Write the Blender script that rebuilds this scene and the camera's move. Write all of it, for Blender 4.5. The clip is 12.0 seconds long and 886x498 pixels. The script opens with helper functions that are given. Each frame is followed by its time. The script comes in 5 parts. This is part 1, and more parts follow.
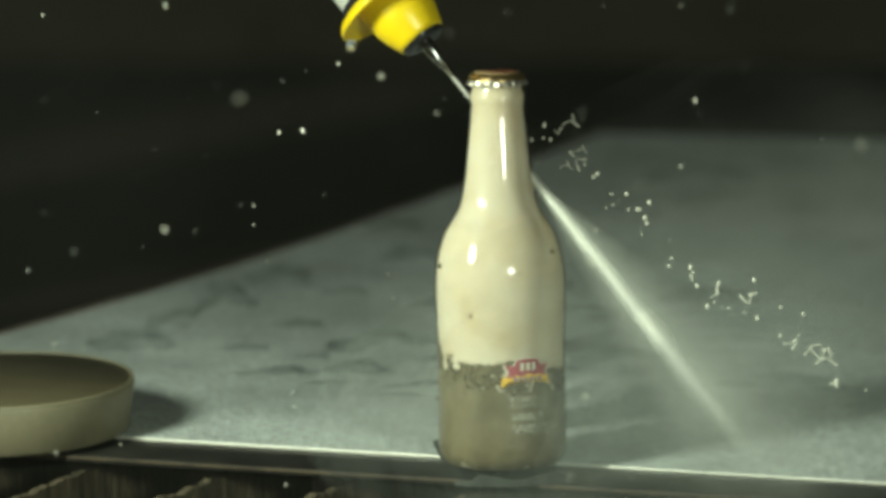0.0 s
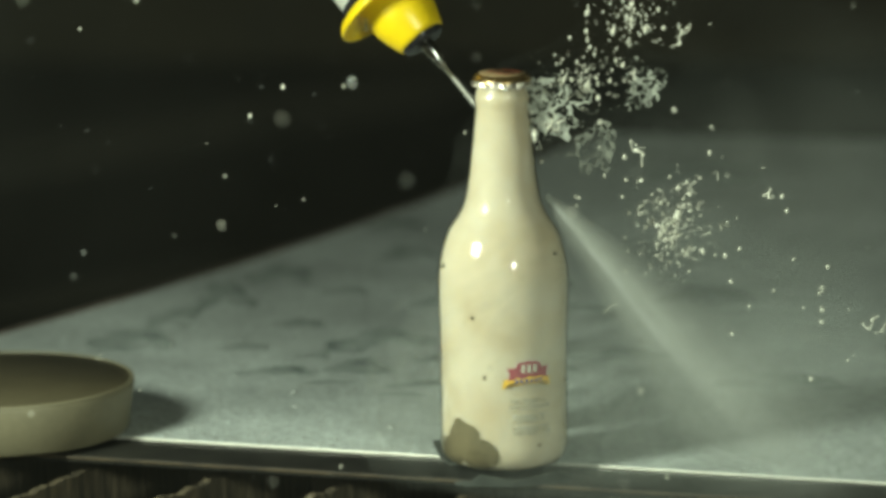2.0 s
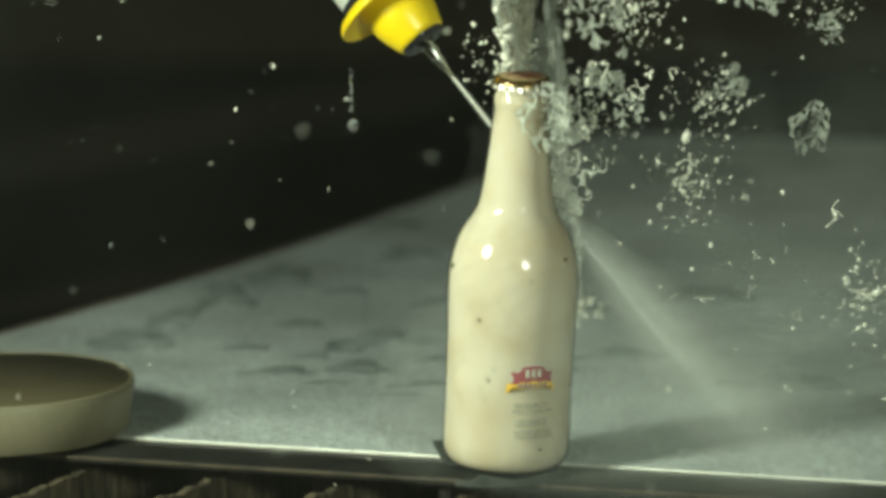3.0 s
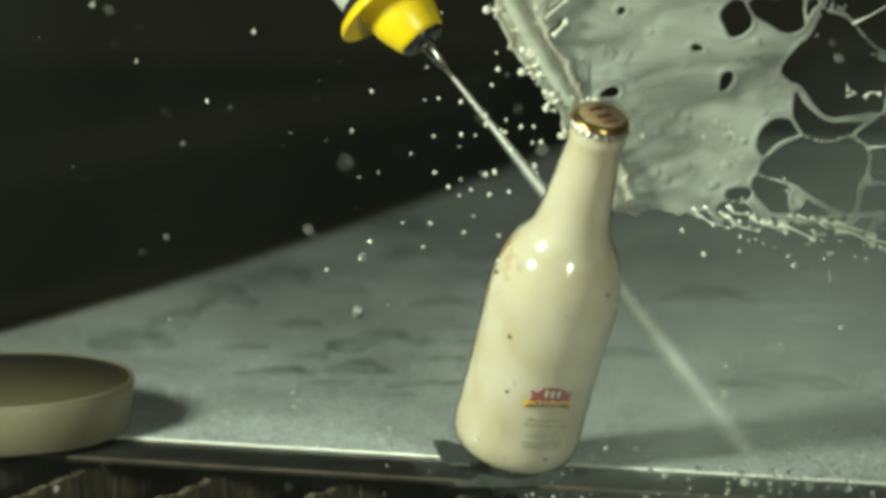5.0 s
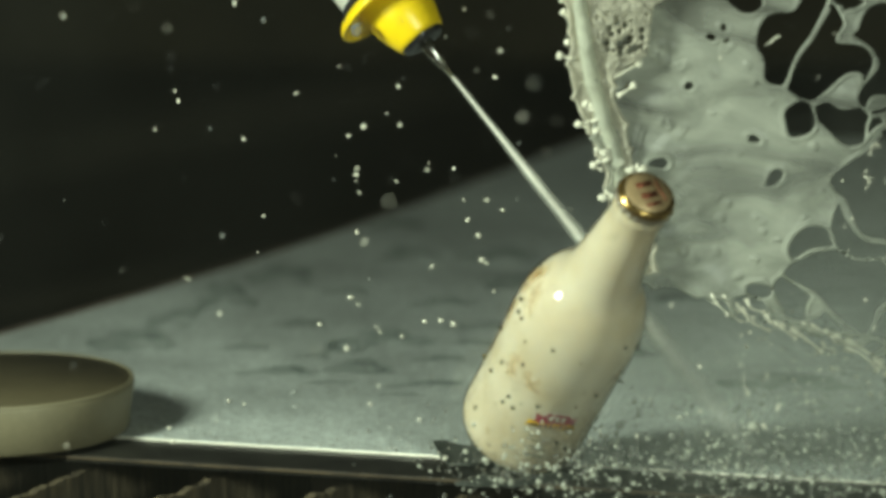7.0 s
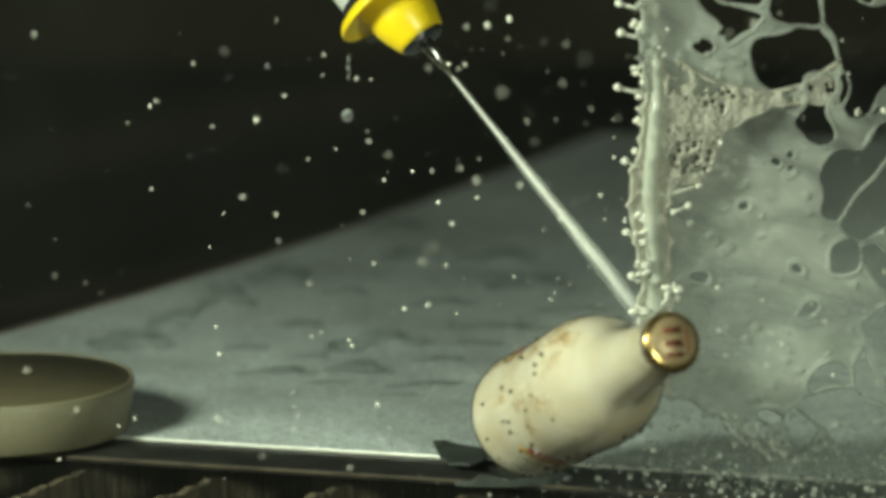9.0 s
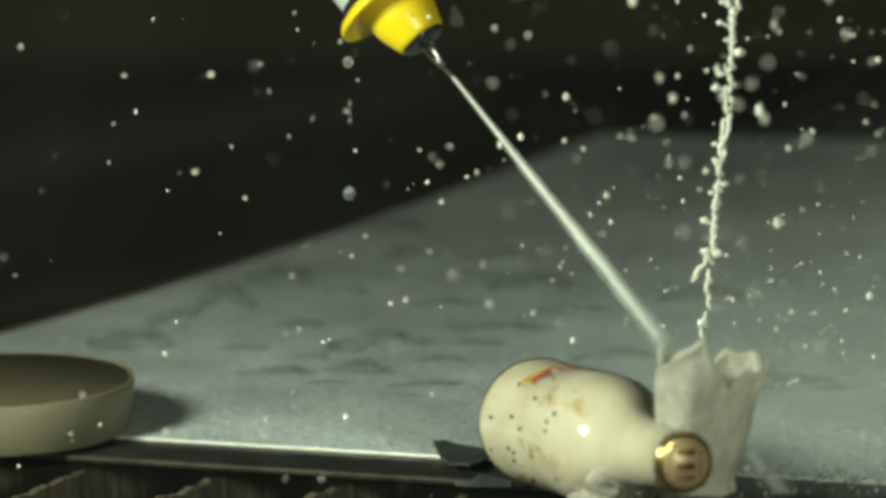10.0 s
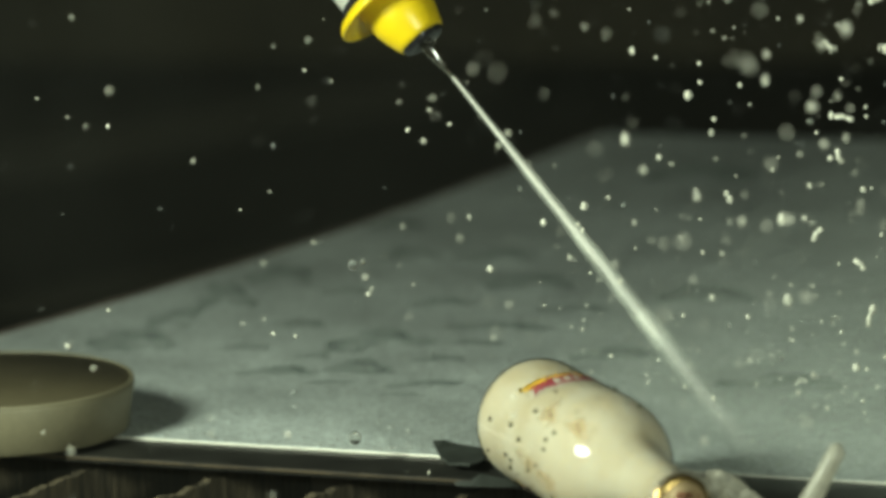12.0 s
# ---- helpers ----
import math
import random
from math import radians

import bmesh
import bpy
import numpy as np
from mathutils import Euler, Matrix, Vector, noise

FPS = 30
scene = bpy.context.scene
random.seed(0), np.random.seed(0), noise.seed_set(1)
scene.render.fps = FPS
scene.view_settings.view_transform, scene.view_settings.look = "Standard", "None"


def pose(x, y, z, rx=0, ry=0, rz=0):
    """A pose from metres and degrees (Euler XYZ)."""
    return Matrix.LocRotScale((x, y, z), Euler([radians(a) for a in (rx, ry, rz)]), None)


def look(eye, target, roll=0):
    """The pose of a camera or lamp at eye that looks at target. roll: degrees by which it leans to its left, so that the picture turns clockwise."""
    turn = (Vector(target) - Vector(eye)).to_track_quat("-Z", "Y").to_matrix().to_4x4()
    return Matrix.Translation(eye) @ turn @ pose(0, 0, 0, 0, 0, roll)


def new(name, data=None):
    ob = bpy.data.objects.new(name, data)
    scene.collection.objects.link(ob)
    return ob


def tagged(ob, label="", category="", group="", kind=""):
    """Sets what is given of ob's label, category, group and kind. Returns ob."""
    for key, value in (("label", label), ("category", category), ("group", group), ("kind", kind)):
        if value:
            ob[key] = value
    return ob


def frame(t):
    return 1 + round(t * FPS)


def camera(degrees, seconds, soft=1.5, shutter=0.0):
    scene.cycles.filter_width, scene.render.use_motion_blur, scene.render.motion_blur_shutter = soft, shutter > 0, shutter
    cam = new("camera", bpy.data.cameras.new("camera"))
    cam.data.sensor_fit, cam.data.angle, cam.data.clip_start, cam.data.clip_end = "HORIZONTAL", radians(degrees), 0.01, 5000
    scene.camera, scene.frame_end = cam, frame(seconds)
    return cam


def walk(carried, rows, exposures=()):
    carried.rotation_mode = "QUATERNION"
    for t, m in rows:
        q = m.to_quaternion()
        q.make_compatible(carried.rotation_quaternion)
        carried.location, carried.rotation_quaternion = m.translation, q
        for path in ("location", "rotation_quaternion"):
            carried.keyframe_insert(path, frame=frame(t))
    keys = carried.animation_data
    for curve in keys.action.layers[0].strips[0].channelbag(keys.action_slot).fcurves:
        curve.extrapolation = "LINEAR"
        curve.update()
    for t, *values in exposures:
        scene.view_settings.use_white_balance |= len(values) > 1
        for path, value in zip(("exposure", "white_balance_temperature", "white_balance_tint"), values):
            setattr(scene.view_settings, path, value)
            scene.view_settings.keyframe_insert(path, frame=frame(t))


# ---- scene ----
# ---- camera: stands still, long lens ----
EYE = Vector((-0.0274, -3.0494, 0.682))
WAY = Vector((0.0, 0.98261, -0.18567))
cam = camera(8.0, 12.0, soft=4.0)
scene.cycles.transparent_max_bounces = 64
cam.data.dof.use_dof = True
cam.data.dof.focus_distance = 3.10
cam.data.dof.aperture_fstop = 6.5
walk(cam, [(0, look(EYE, EYE + WAY, -1.2)), (12, look(EYE, EYE + WAY, -1.2))], exposures=[(0, 0.0), (12, 0.0)])

# ---- light: a dim workshop and two work lamps ----
world = bpy.data.worlds.new("workshop_dim")
world.use_nodes = True
scene.world = world
world.node_tree.nodes["Background"].inputs[0].default_value = (0.75, 0.82, 0.62, 1)
world.node_tree.nodes["Background"].inputs[1].default_value = 0.018


def lamp(name, eye, target, size, power, color, spread=180):
    data = bpy.data.lights.new(name, "AREA")
    data.shape, data.size, data.energy, data.color = "DISK", size, power, color
    data.spread = radians(spread)
    ob = new(name, data)
    ob.matrix_world = look(eye, target)
    return ob


lamp("work_lamp", (-0.62, -0.46, 0.415), (-0.02, 0.02, 0.05), 0.19, 3.8, (0.87, 1.0, 0.80), 112)
lamp("work_lamp", (0.40, -1.12, 0.35), (0.02, 0.0, 0.08), 0.125, 5.2, (0.86, 1.0, 0.82))

# ---- materials ----


def mat(name, base, rough=0.5, metal=0.0, scale=40.0, vary=0.15, fine=400.0, bump=0.1, coat=0.0, other=None, spec=0.5, stretch=(1, 1, 1)):
    """A surface with stains at one scale and grain at another."""
    m = bpy.data.materials.new(name)
    m.use_nodes = True
    n, l = m.node_tree.nodes, m.node_tree.links
    b = n["Principled BSDF"]
    co = n.new("ShaderNodeTexCoord")
    mp = n.new("ShaderNodeMapping")
    mp.inputs["Scale"].default_value = stretch
    l.new(co.outputs["Object"], mp.inputs[0])
    big, small = n.new("ShaderNodeTexNoise"), n.new("ShaderNodeTexNoise")
    for tex, s, d in ((big, scale, 5), (small, fine, 2)):
        tex.inputs["Scale"].default_value, tex.inputs["Detail"].default_value = s, d
        l.new(mp.outputs[0], tex.inputs["Vector"])
    ramp = n.new("ShaderNodeValToRGB")
    dark = other or tuple(c * (1 - 2 * vary) for c in base)
    ramp.color_ramp.elements[0].color, ramp.color_ramp.elements[0].position = (*dark, 1), 0.3
    ramp.color_ramp.elements[1].color, ramp.color_ramp.elements[1].position = (*base, 1), 0.62
    l.new(big.outputs["Fac"], ramp.inputs[0])
    mix = n.new("ShaderNodeMix")
    mix.data_type, mix.blend_type = "RGBA", "MULTIPLY"
    mix.inputs["Factor"].default_value = min(1, vary * 2)
    l.new(ramp.outputs[0], mix.inputs["A"])
    l.new(small.outputs["Fac"], mix.inputs["B"])
    gain = n.new("ShaderNodeMix")
    gain.data_type, gain.blend_type = "RGBA", "MULTIPLY"
    gain.inputs["Factor"].default_value = 1
    gain.inputs["B"].default_value = (1 + vary, 1 + vary, 1 + vary, 1)
    l.new(mix.outputs["Result"], gain.inputs["A"])
    l.new(gain.outputs["Result"], b.inputs["Base Color"])
    b.inputs["Roughness"].default_value, b.inputs["Metallic"].default_value = rough, metal
    b.inputs["Coat Weight"].default_value = coat
    b.inputs["Coat Roughness"].default_value = 0.04
    b.inputs["Specular IOR Level"].default_value = spec
    bm = n.new("ShaderNodeBump")
    bm.inputs["Strength"].default_value, bm.inputs["Distance"].default_value = bump, 0.001
    l.new(small.outputs["Fac"], bm.inputs["Height"])
    l.new(bm.outputs[0], b.inputs["Normal"])
    return m


def clear(name, tint, rough=0.02, ior=1.33, gain=1.0):
    """Thin clear glass or water: see-through, with a mirror gloss at grazing angles."""
    m = bpy.data.materials.new(name)
    m.use_nodes = True
    n, l = m.node_tree.nodes, m.node_tree.links
    n.remove(n["Principled BSDF"])
    t, g, f, x = (n.new("ShaderNode" + k) for k in ("BsdfTransparent", "BsdfGlossy", "Fresnel", "MixShader"))
    t.inputs[0].default_value = (*tint, 1)
    g.inputs["Roughness"].default_value = rough
    f.inputs["IOR"].default_value = ior
    amount = n.new("ShaderNodeMath")
    amount.operation = "MULTIPLY"
    amount.inputs[1].default_value = gain
    l.new(f.outputs[0], amount.inputs[0])
    l.new(amount.outputs[0], x.inputs[0]), l.new(t.outputs[0], x.inputs[1]), l.new(g.outputs[0], x.inputs[2])
    l.new(x.outputs[0], n["Material Output"].inputs[0])
    return m


def froth(name, base, low, high, scale, axis=None, gloss=0.25, stretch=(1, 1, 1), lo=0.35, hi=0.65):
    """Frothy water: white droplets that let part of the light through, by patches; along an axis it may thin out."""
    m = bpy.data.materials.new(name)
    m.use_nodes = True
    n, l = m.node_tree.nodes, m.node_tree.links
    b = n["Principled BSDF"]
    b.inputs["Base Color"].default_value = (*base, 1)
    b.inputs["Roughness"].default_value = gloss
    tr, sh, ad = n.new("ShaderNodeBsdfTransparent"), n.new("ShaderNodeMixShader"), n.new("ShaderNodeMixShader")
    lu = n.new("ShaderNodeBsdfTranslucent")
    lu.inputs[0].default_value = (*base, 1)
    ad.inputs[0].default_value = 0.4
    l.new(b.outputs[0], ad.inputs[1]), l.new(lu.outputs[0], ad.inputs[2])
    co, mp, tex = n.new("ShaderNodeTexCoord"), n.new("ShaderNodeMapping"), n.new("ShaderNodeTexNoise")
    mp.inputs["Scale"].default_value = stretch
    l.new(co.outputs["Object"], mp.inputs[0]), l.new(mp.outputs[0], tex.inputs["Vector"])
    tex.inputs["Scale"].default_value, tex.inputs["Detail"].default_value, tex.inputs["Distortion"].default_value = scale, 6, 0.8
    r = n.new("ShaderNodeMapRange")
    r.inputs["From Min"].default_value, r.inputs["From Max"].default_value = lo, hi
    r.inputs["To Min"].default_value, r.inputs["To Max"].default_value = low, high
    l.new(tex.outputs["Fac"], r.inputs["Value"])
    fac = r.outputs[0]
    if axis:
        start, full, thin, end = axis
        sep = n.new("ShaderNodeSeparateXYZ")
        l.new(co.outputs["Object"], sep.inputs[0])
        fall = n.new("ShaderNodeValToRGB")
        span = n.new("ShaderNodeMapRange")
        span.inputs["From Min"].default_value, span.inputs["From Max"].default_value = start, end
        l.new(sep.outputs["Z"], span.inputs["Value"]), l.new(span.outputs[0], fall.inputs[0])
        e = fall.color_ramp.elements
        e[0].position, e[0].color = 0.0, (full[0],) * 3 + (1,)
        e[1].position, e[1].color = 1.0, (thin[0],) * 3 + (1,)
        for pos, val in (full[1], thin[1]):
            k = e.new(pos)
            k.color = (val, val, val, 1)
        mul = n.new("ShaderNodeMath")
        mul.operation = "MULTIPLY"
        l.new(fac, mul.inputs[0]), l.new(fall.outputs[0], mul.inputs[1])
        fac = mul.outputs[0]
    l.new(fac, sh.inputs[0]), l.new(tr.outputs[0], sh.inputs[1]), l.new(ad.outputs[0], sh.inputs[2])
    l.new(sh.outputs[0], n["Material Output"].inputs[0])
    return m


ZINC = mat("wet_galvanised_steel", (0.78, 0.85, 0.81), 0.40, 0.10, 9, 0.17, 650, 0.8)


def speckle(m, scale, low, high):
    """Lays a crisp grain over a material's colour."""
    n, l = m.node_tree.nodes, m.node_tree.links
    b = n["Principled BSDF"]
    old = b.inputs["Base Color"].links[0].from_socket
    co, tex, ramp, mix = n.new("ShaderNodeTexCoord"), n.new("ShaderNodeTexNoise"), n.new("ShaderNodeValToRGB"), n.new("ShaderNodeMix")
    tex.inputs["Scale"].default_value, tex.inputs["Detail"].default_value, tex.inputs["Roughness"].default_value = scale, 3, 0.75
    l.new(co.outputs["Object"], tex.inputs["Vector"])
    l.new(tex.outputs["Fac"], ramp.inputs[0])
    e = ramp.color_ramp.elements
    e[0].position, e[0].color = 0.36, (low, low, low, 1)
    e[1].position, e[1].color = 0.66, (high, high, high, 1)
    mix.data_type, mix.blend_type = "RGBA", "MULTIPLY"
    mix.inputs["Factor"].default_value = 1
    l.new(old, mix.inputs["A"]), l.new(ramp.outputs[0], mix.inputs["B"])
    l.new(mix.outputs["Result"], b.inputs["Base Color"])


speckle(ZINC, 190, 0.66, 1.14)
speckle(ZINC, 34, 0.84, 1.06)
BURR = mat("rusty_burr", (0.24, 0.18, 0.14), 0.6, 0.2, 40, 0.3, 300, 0.3)
BAR = mat("wet_black_steel", (0.026, 0.026, 0.022), 0.42, 0.2, 30, 0.3, 500, 0.2)
LIP = mat("brown_bar_edge", (0.060, 0.042, 0.020), 0.75, 0.0, 60, 0.3, 500, 0.2)
SLAT = mat("scored_rusty_steel", (0.19, 0.15, 0.090), 0.55, 0.25, 42, 0.45, 260, 0.9, other=(0.012, 0.011, 0.009), stretch=(6, 6, 0.6))
TANK = mat("dark_tank_water", (0.060, 0.046, 0.031), 0.6, 0.0, 5, 0.25, 60, 0.3, spec=0.15)
WALL = mat("sooty_brown_wall", (0.36, 0.31, 0.20), 0.7, 0.0, 1.6, 0.3, 30, 0.3, other=(0.26, 0.22, 0.15), stretch=(0.6, 1, 2.5))
RAIL = mat("grey_painted_rail", (0.085, 0.074, 0.052), 0.6, 0.0, 5, 0.3, 80, 0.2)
# half the side's tone: shade of low light painted on the disc's top
PUCKTOP = mat("disc_top_shade", (0.088, 0.074, 0.042), 0.42, 0.0, 22, 0.12, 300, 0.12)
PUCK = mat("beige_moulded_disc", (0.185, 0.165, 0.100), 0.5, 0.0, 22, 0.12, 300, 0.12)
YELLOW = mat("yellow_rubber", (0.88, 0.62, 0.008), 0.32, 0.0, 50, 0.05, 300, 0.06)
WHITE = mat("white_hose_sleeve", (0.62, 0.62, 0.56), 0.45, 0.0, 60, 0.08, 400, 0.1)
BLACK = mat("black_rubber_ring", (0.018, 0.018, 0.020), 0.22, 0.0, 60, 0.2, 400, 0.1)
STEEL = mat("polished_steel_tube", (0.62, 0.60, 0.52), 0.16, 1.0, 90, 0.1, 600, 0.1)
TORN = mat("dark_torn_rubber", (0.052, 0.060, 0.050), 0.6, 0.0, 60, 0.25, 600, 0.4)
FOAM = mat("creamy_soda_foam", (0.565, 0.515, 0.400), 0.6, 0.0, 38, 0.04, 260, 0.02, other=(0.465, 0.39, 0.258), spec=0.2)
foam_bsdf = FOAM.node_tree.nodes["Principled BSDF"]
foam_bsdf.inputs["Subsurface Weight"].default_value = 0.7
foam_bsdf.inputs["Subsurface Radius"].default_value = (1.0, 0.9, 0.7)
foam_bsdf.inputs["Subsurface Scale"].default_value = 0.010
SODA = mat("murky_soda", (0.165, 0.138, 0.076), 0.35, 0.0, 70, 0.2, 500, 0.05, other=(0.105, 0.087, 0.046))
GLASS = clear("bottle_glass", (0.985, 0.985, 0.96), 0.015, 1.5, 0.85)
WATER = clear("standing_water", (0.86, 0.87, 0.86), 0.3, 1.02)


def patchy(m, scale, thin, thick):
    """Lets a clear film's tint come and go in soft patches."""
    n, l = m.node_tree.nodes, m.node_tree.links
    t = next(k for k in n if k.type == "BSDF_TRANSPARENT")
    co, tex, ramp = n.new("ShaderNodeTexCoord"), n.new("ShaderNodeTexNoise"), n.new("ShaderNodeValToRGB")
    tex.inputs["Scale"].default_value, tex.inputs["Detail"].default_value, tex.inputs["Distortion"].default_value = scale, 3, 0.6
    l.new(co.outputs["Object"], tex.inputs["Vector"]), l.new(tex.outputs["Fac"], ramp.inputs[0])
    e = ramp.color_ramp.elements
    e[0].position, e[0].color = 0.34, (*thick, 1)
    e[1].position, e[1].color = 0.62, (*thin, 1)
    l.new(ramp.outputs[0], t.inputs[0])


patchy(WATER, 42, (0.93, 0.94, 0.93), (0.48, 0.52, 0.50))
BEAD = clear("clinging_bead", (0.62, 0.63, 0.58), 0.03, 1.33)
GOLD = mat("gold_lacquered_tin", (0.55, 0.36, 0.12), 0.24, 0.9, 70, 0.15, 500, 0.1)
SKIRT = mat("bare_tin_skirt", (0.62, 0.57, 0.47), 0.34, 0.9, 90, 0.15, 500, 0.1)
DISC = mat("tan_cap_print", (0.50, 0.36, 0.19), 0.42, 0.35, 90, 0.1, 500, 0.05)
INK = mat("rust_red_ink", (0.26, 0.07, 0.035), 0.38, 0.6, 90, 0.1, 500, 0.03)
RED = mat("crimson_label_print", (0.36, 0.05, 0.075), 0.35, 0.0, 90, 0.1, 500, 0.03)
GOLDINK = mat("yellow_label_print", (0.85, 0.53, 0.04), 0.35, 0.0, 90, 0.1, 500, 0.03)
BLUE = mat("blue_label_print", (0.05, 0.07, 0.25), 0.35, 0.0, 90, 0.1, 500, 0.03)
PALE = mat("pale_label_print", (0.65, 0.62, 0.51), 0.35, 0.0, 90, 0.05, 500, 0.03)
MILK = froth("milky_soda_film", (0.62, 0.64, 0.56), 0.22, 0.95, 26, stretch=(0.7, 1, 1.7), gloss=0.32, lo=0.34, hi=0.68)
BLOB = mat("milky_drop", (0.84, 0.82, 0.68), 0.18, 0.0, 300, 0.04, 900, 0.02, coat=0.5)
DROP = mat("clear_drop", (0.90, 0.92, 0.88), 0.04, 0.0, 500, 0.05, 900, 0.02, coat=0.6)
JET = froth("jet_core", (0.86, 0.82, 0.76), 0.5, 0.85, 220, (0.0, (1.0, (0.40, 0.9)), (0.0, (0.66, 0.38)), 0.245), stretch=(1, 1, 0.15))
HALO = froth("jet_halo", (0.80, 0.83, 0.75), 0.05, 0.24, 160, (0.0, (0.5, (0.45, 1.0)), (0.0, (0.70, 0.5)), 0.25), stretch=(1, 1, 0.2))
PLUME = froth("spray_plume", (0.82, 0.84, 0.75), 0.018, 0.056, 70, (0.0, (1.0, (0.35, 0.75)), (0.0, (0.75, 0.35)), 0.235), stretch=(1, 1, 0.25))
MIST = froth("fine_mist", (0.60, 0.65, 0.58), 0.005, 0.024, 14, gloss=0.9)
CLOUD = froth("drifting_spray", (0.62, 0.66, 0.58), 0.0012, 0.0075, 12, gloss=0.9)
VEIL = froth("haze_shell", (0.80, 0.82, 0.70), 0.0014, 0.0039, 6, gloss=0.9)
CUP = froth("foamy_splash", (0.74, 0.71, 0.59), 0.55, 1.0, 120, gloss=0.3)
DENSE = froth("dense_froth", (0.76, 0.78, 0.66), 0.75, 1.0, 60, gloss=0.2)
LACE = froth("thin_soda_threads", (0.76, 0.78, 0.68), 0.35, 0.9, 120, gloss=0.2)
CUT = mat("cut_edge_highlight", (0.86, 0.84, 0.72), 0.35, 0.3, 80, 0.1, 600, 0.1)
SWIRL = froth("swirling_soda", (0.20, 0.165, 0.085), 0.0, 1.0, 120, gloss=0.5, lo=0.40, hi=0.62)
FAINT = froth("worn_pale_print", (0.62, 0.60, 0.50), 0.05, 0.55, 150, gloss=0.4)
# whitish base puts the sparkle of clear water into the beads' colour
SPARK = mat("sparkling_bead", (0.80, 0.84, 0.78), 0.08, 0.0, 300, 0.05, 900, 0.02, coat=0.8)
SPARK.node_tree.nodes["Principled BSDF"].inputs["Transmission Weight"].default_value = 0.35
STAIN = froth("brown_soda_streak", (0.42, 0.30, 0.13), 0.02, 0.26, 110, gloss=0.5)

for m in (BLOB, DROP):
    m.node_tree.nodes["Principled BSDF"].inputs["Subsurface Weight"].default_value = 0.0
DROP.node_tree.nodes["Principled BSDF"].inputs["Transmission Weight"].default_value = 0.9
DROP.node_tree.nodes["Principled BSDF"].inputs["IOR"].default_value = 1.33

# ---- mesh helpers ----


def smooth(me):
    for p in me.polygons:
        p.use_smooth = True


def mesh_from(bm, name, material, shade=True):
    bmesh.ops.recalc_face_normals(bm, faces=bm.faces)
    me = bpy.data.meshes.new(name)
    bm.to_mesh(me)
    bm.free()
    me.materials.append(material)
    if shade:
        smooth(me)
    return me


def part(name, bm, material, parent=None, label="", shade=True):
    ob = new(name, mesh_from(bm, name, material, shade))
    ob.parent = parent
    return tagged(ob, label)


def thing(name, label, category, m=None, group="", kind=""):
    ob = new(name)
    ob.empty_display_size = 0.01
    if m is not None:
        ob.matrix_basis = m
    return tagged(ob, label, category, group, kind)


def lathe(profile, n=64, wave=None, closed=False):
    """A turned form about z from (z, r); wave(i, k) may push the radius."""
    bm = bmesh.new()
    rings = []
    for k, (z, r) in enumerate(profile):
        ring = []
        for i in range(n):
            a = 2 * math.pi * i / n
            rr = r + (wave(i, k) if wave else 0)
            ring.append(bm.verts.new((rr * math.cos(a), rr * math.sin(a), z)))
        rings.append(ring)
    for a, b in zip(rings, rings[1:]):
        for i in range(n):
            bm.faces.new((a[i], a[(i + 1) % n], b[(i + 1) % n], b[i]))
    if closed:
        bm.faces.new(rings[0][::-1])
        bm.faces.new(rings[-1])
    return bm


def box(sx, sy, sz, bevel=0.0, at=(0, 0, 0)):
    bm = bmesh.new()
    bmesh.ops.create_cube(bm, size=1, matrix=Matrix.Translation(at) @ Matrix.Diagonal((sx, sy, sz, 1)))
    if bevel:
        bmesh.ops.bevel(bm, geom=bm.edges[:], offset=bevel, segments=2, affect="EDGES", profile=0.5)
    return bm


def prism(outline, depth, bevel=0.0):
    """A slab: its outline in x and y, its top at z = 0, its underside at -depth."""
    bm = bmesh.new()
    top = [bm.verts.new((x, y, 0)) for x, y in outline]
    low = [bm.verts.new((x, y, -depth)) for x, y in outline]
    bm.faces.new(top)
    bm.faces.new(low[::-1])
    for i in range(len(top)):
        j = (i + 1) % len(top)
        bm.faces.new((top[i], low[i], low[j], top[j]))
    if bevel:
        bmesh.ops.bevel(bm, geom=bm.edges[:], offset=bevel, segments=2, affect="EDGES", profile=0.5)
    return bm


def tube(points, radii, n=8):
    """A round strand through points, closed at its ends."""
    bm = bmesh.new()
    rings = []
    for k, p in enumerate(points):
        p = Vector(p)
        d = (Vector(points[min(k + 1, len(points) - 1)]) - Vector(points[max(k - 1, 0)])).normalized()
        q = d.to_track_quat("Z", "Y")
        rings.append([bm.verts.new(p + q @ Vector((radii[k] * math.cos(2 * math.pi * i / n), radii[k] * math.sin(2 * math.pi * i / n), 0))) for i in range(n)])
    for a, b in zip(rings, rings[1:]):
        for i in range(n):
            bm.faces.new((a[i], a[(i + 1) % n], b[(i + 1) % n], b[i]))
    bm.faces.new(rings[0][::-1])
    bm.faces.new(rings[-1])
    return bm


def merge(bms):
    out = bmesh.new()
    for b in bms:
        me = bpy.data.meshes.new("joined")
        b.to_mesh(me)
        b.free()
        out.from_mesh(me)
        bpy.data.meshes.remove(me)
    return out


def ball(r, squash=(1, 1, 1), wobble=0.0, seed=0, level=2, at=(0, 0, 0)):
    bm = bmesh.new()
    bmesh.ops.create_icosphere(bm, subdivisions=level, radius=1)
    for v in bm.verts:
        k = 1 + wobble * noise.noise(v.co * 1.7 + Vector((seed * 3.1, seed, 0)))
        v.co = Vector((v.co.x * squash[0], v.co.y * squash[1], v.co.z * squash[2])) * r * k + Vector(at)
    return bm


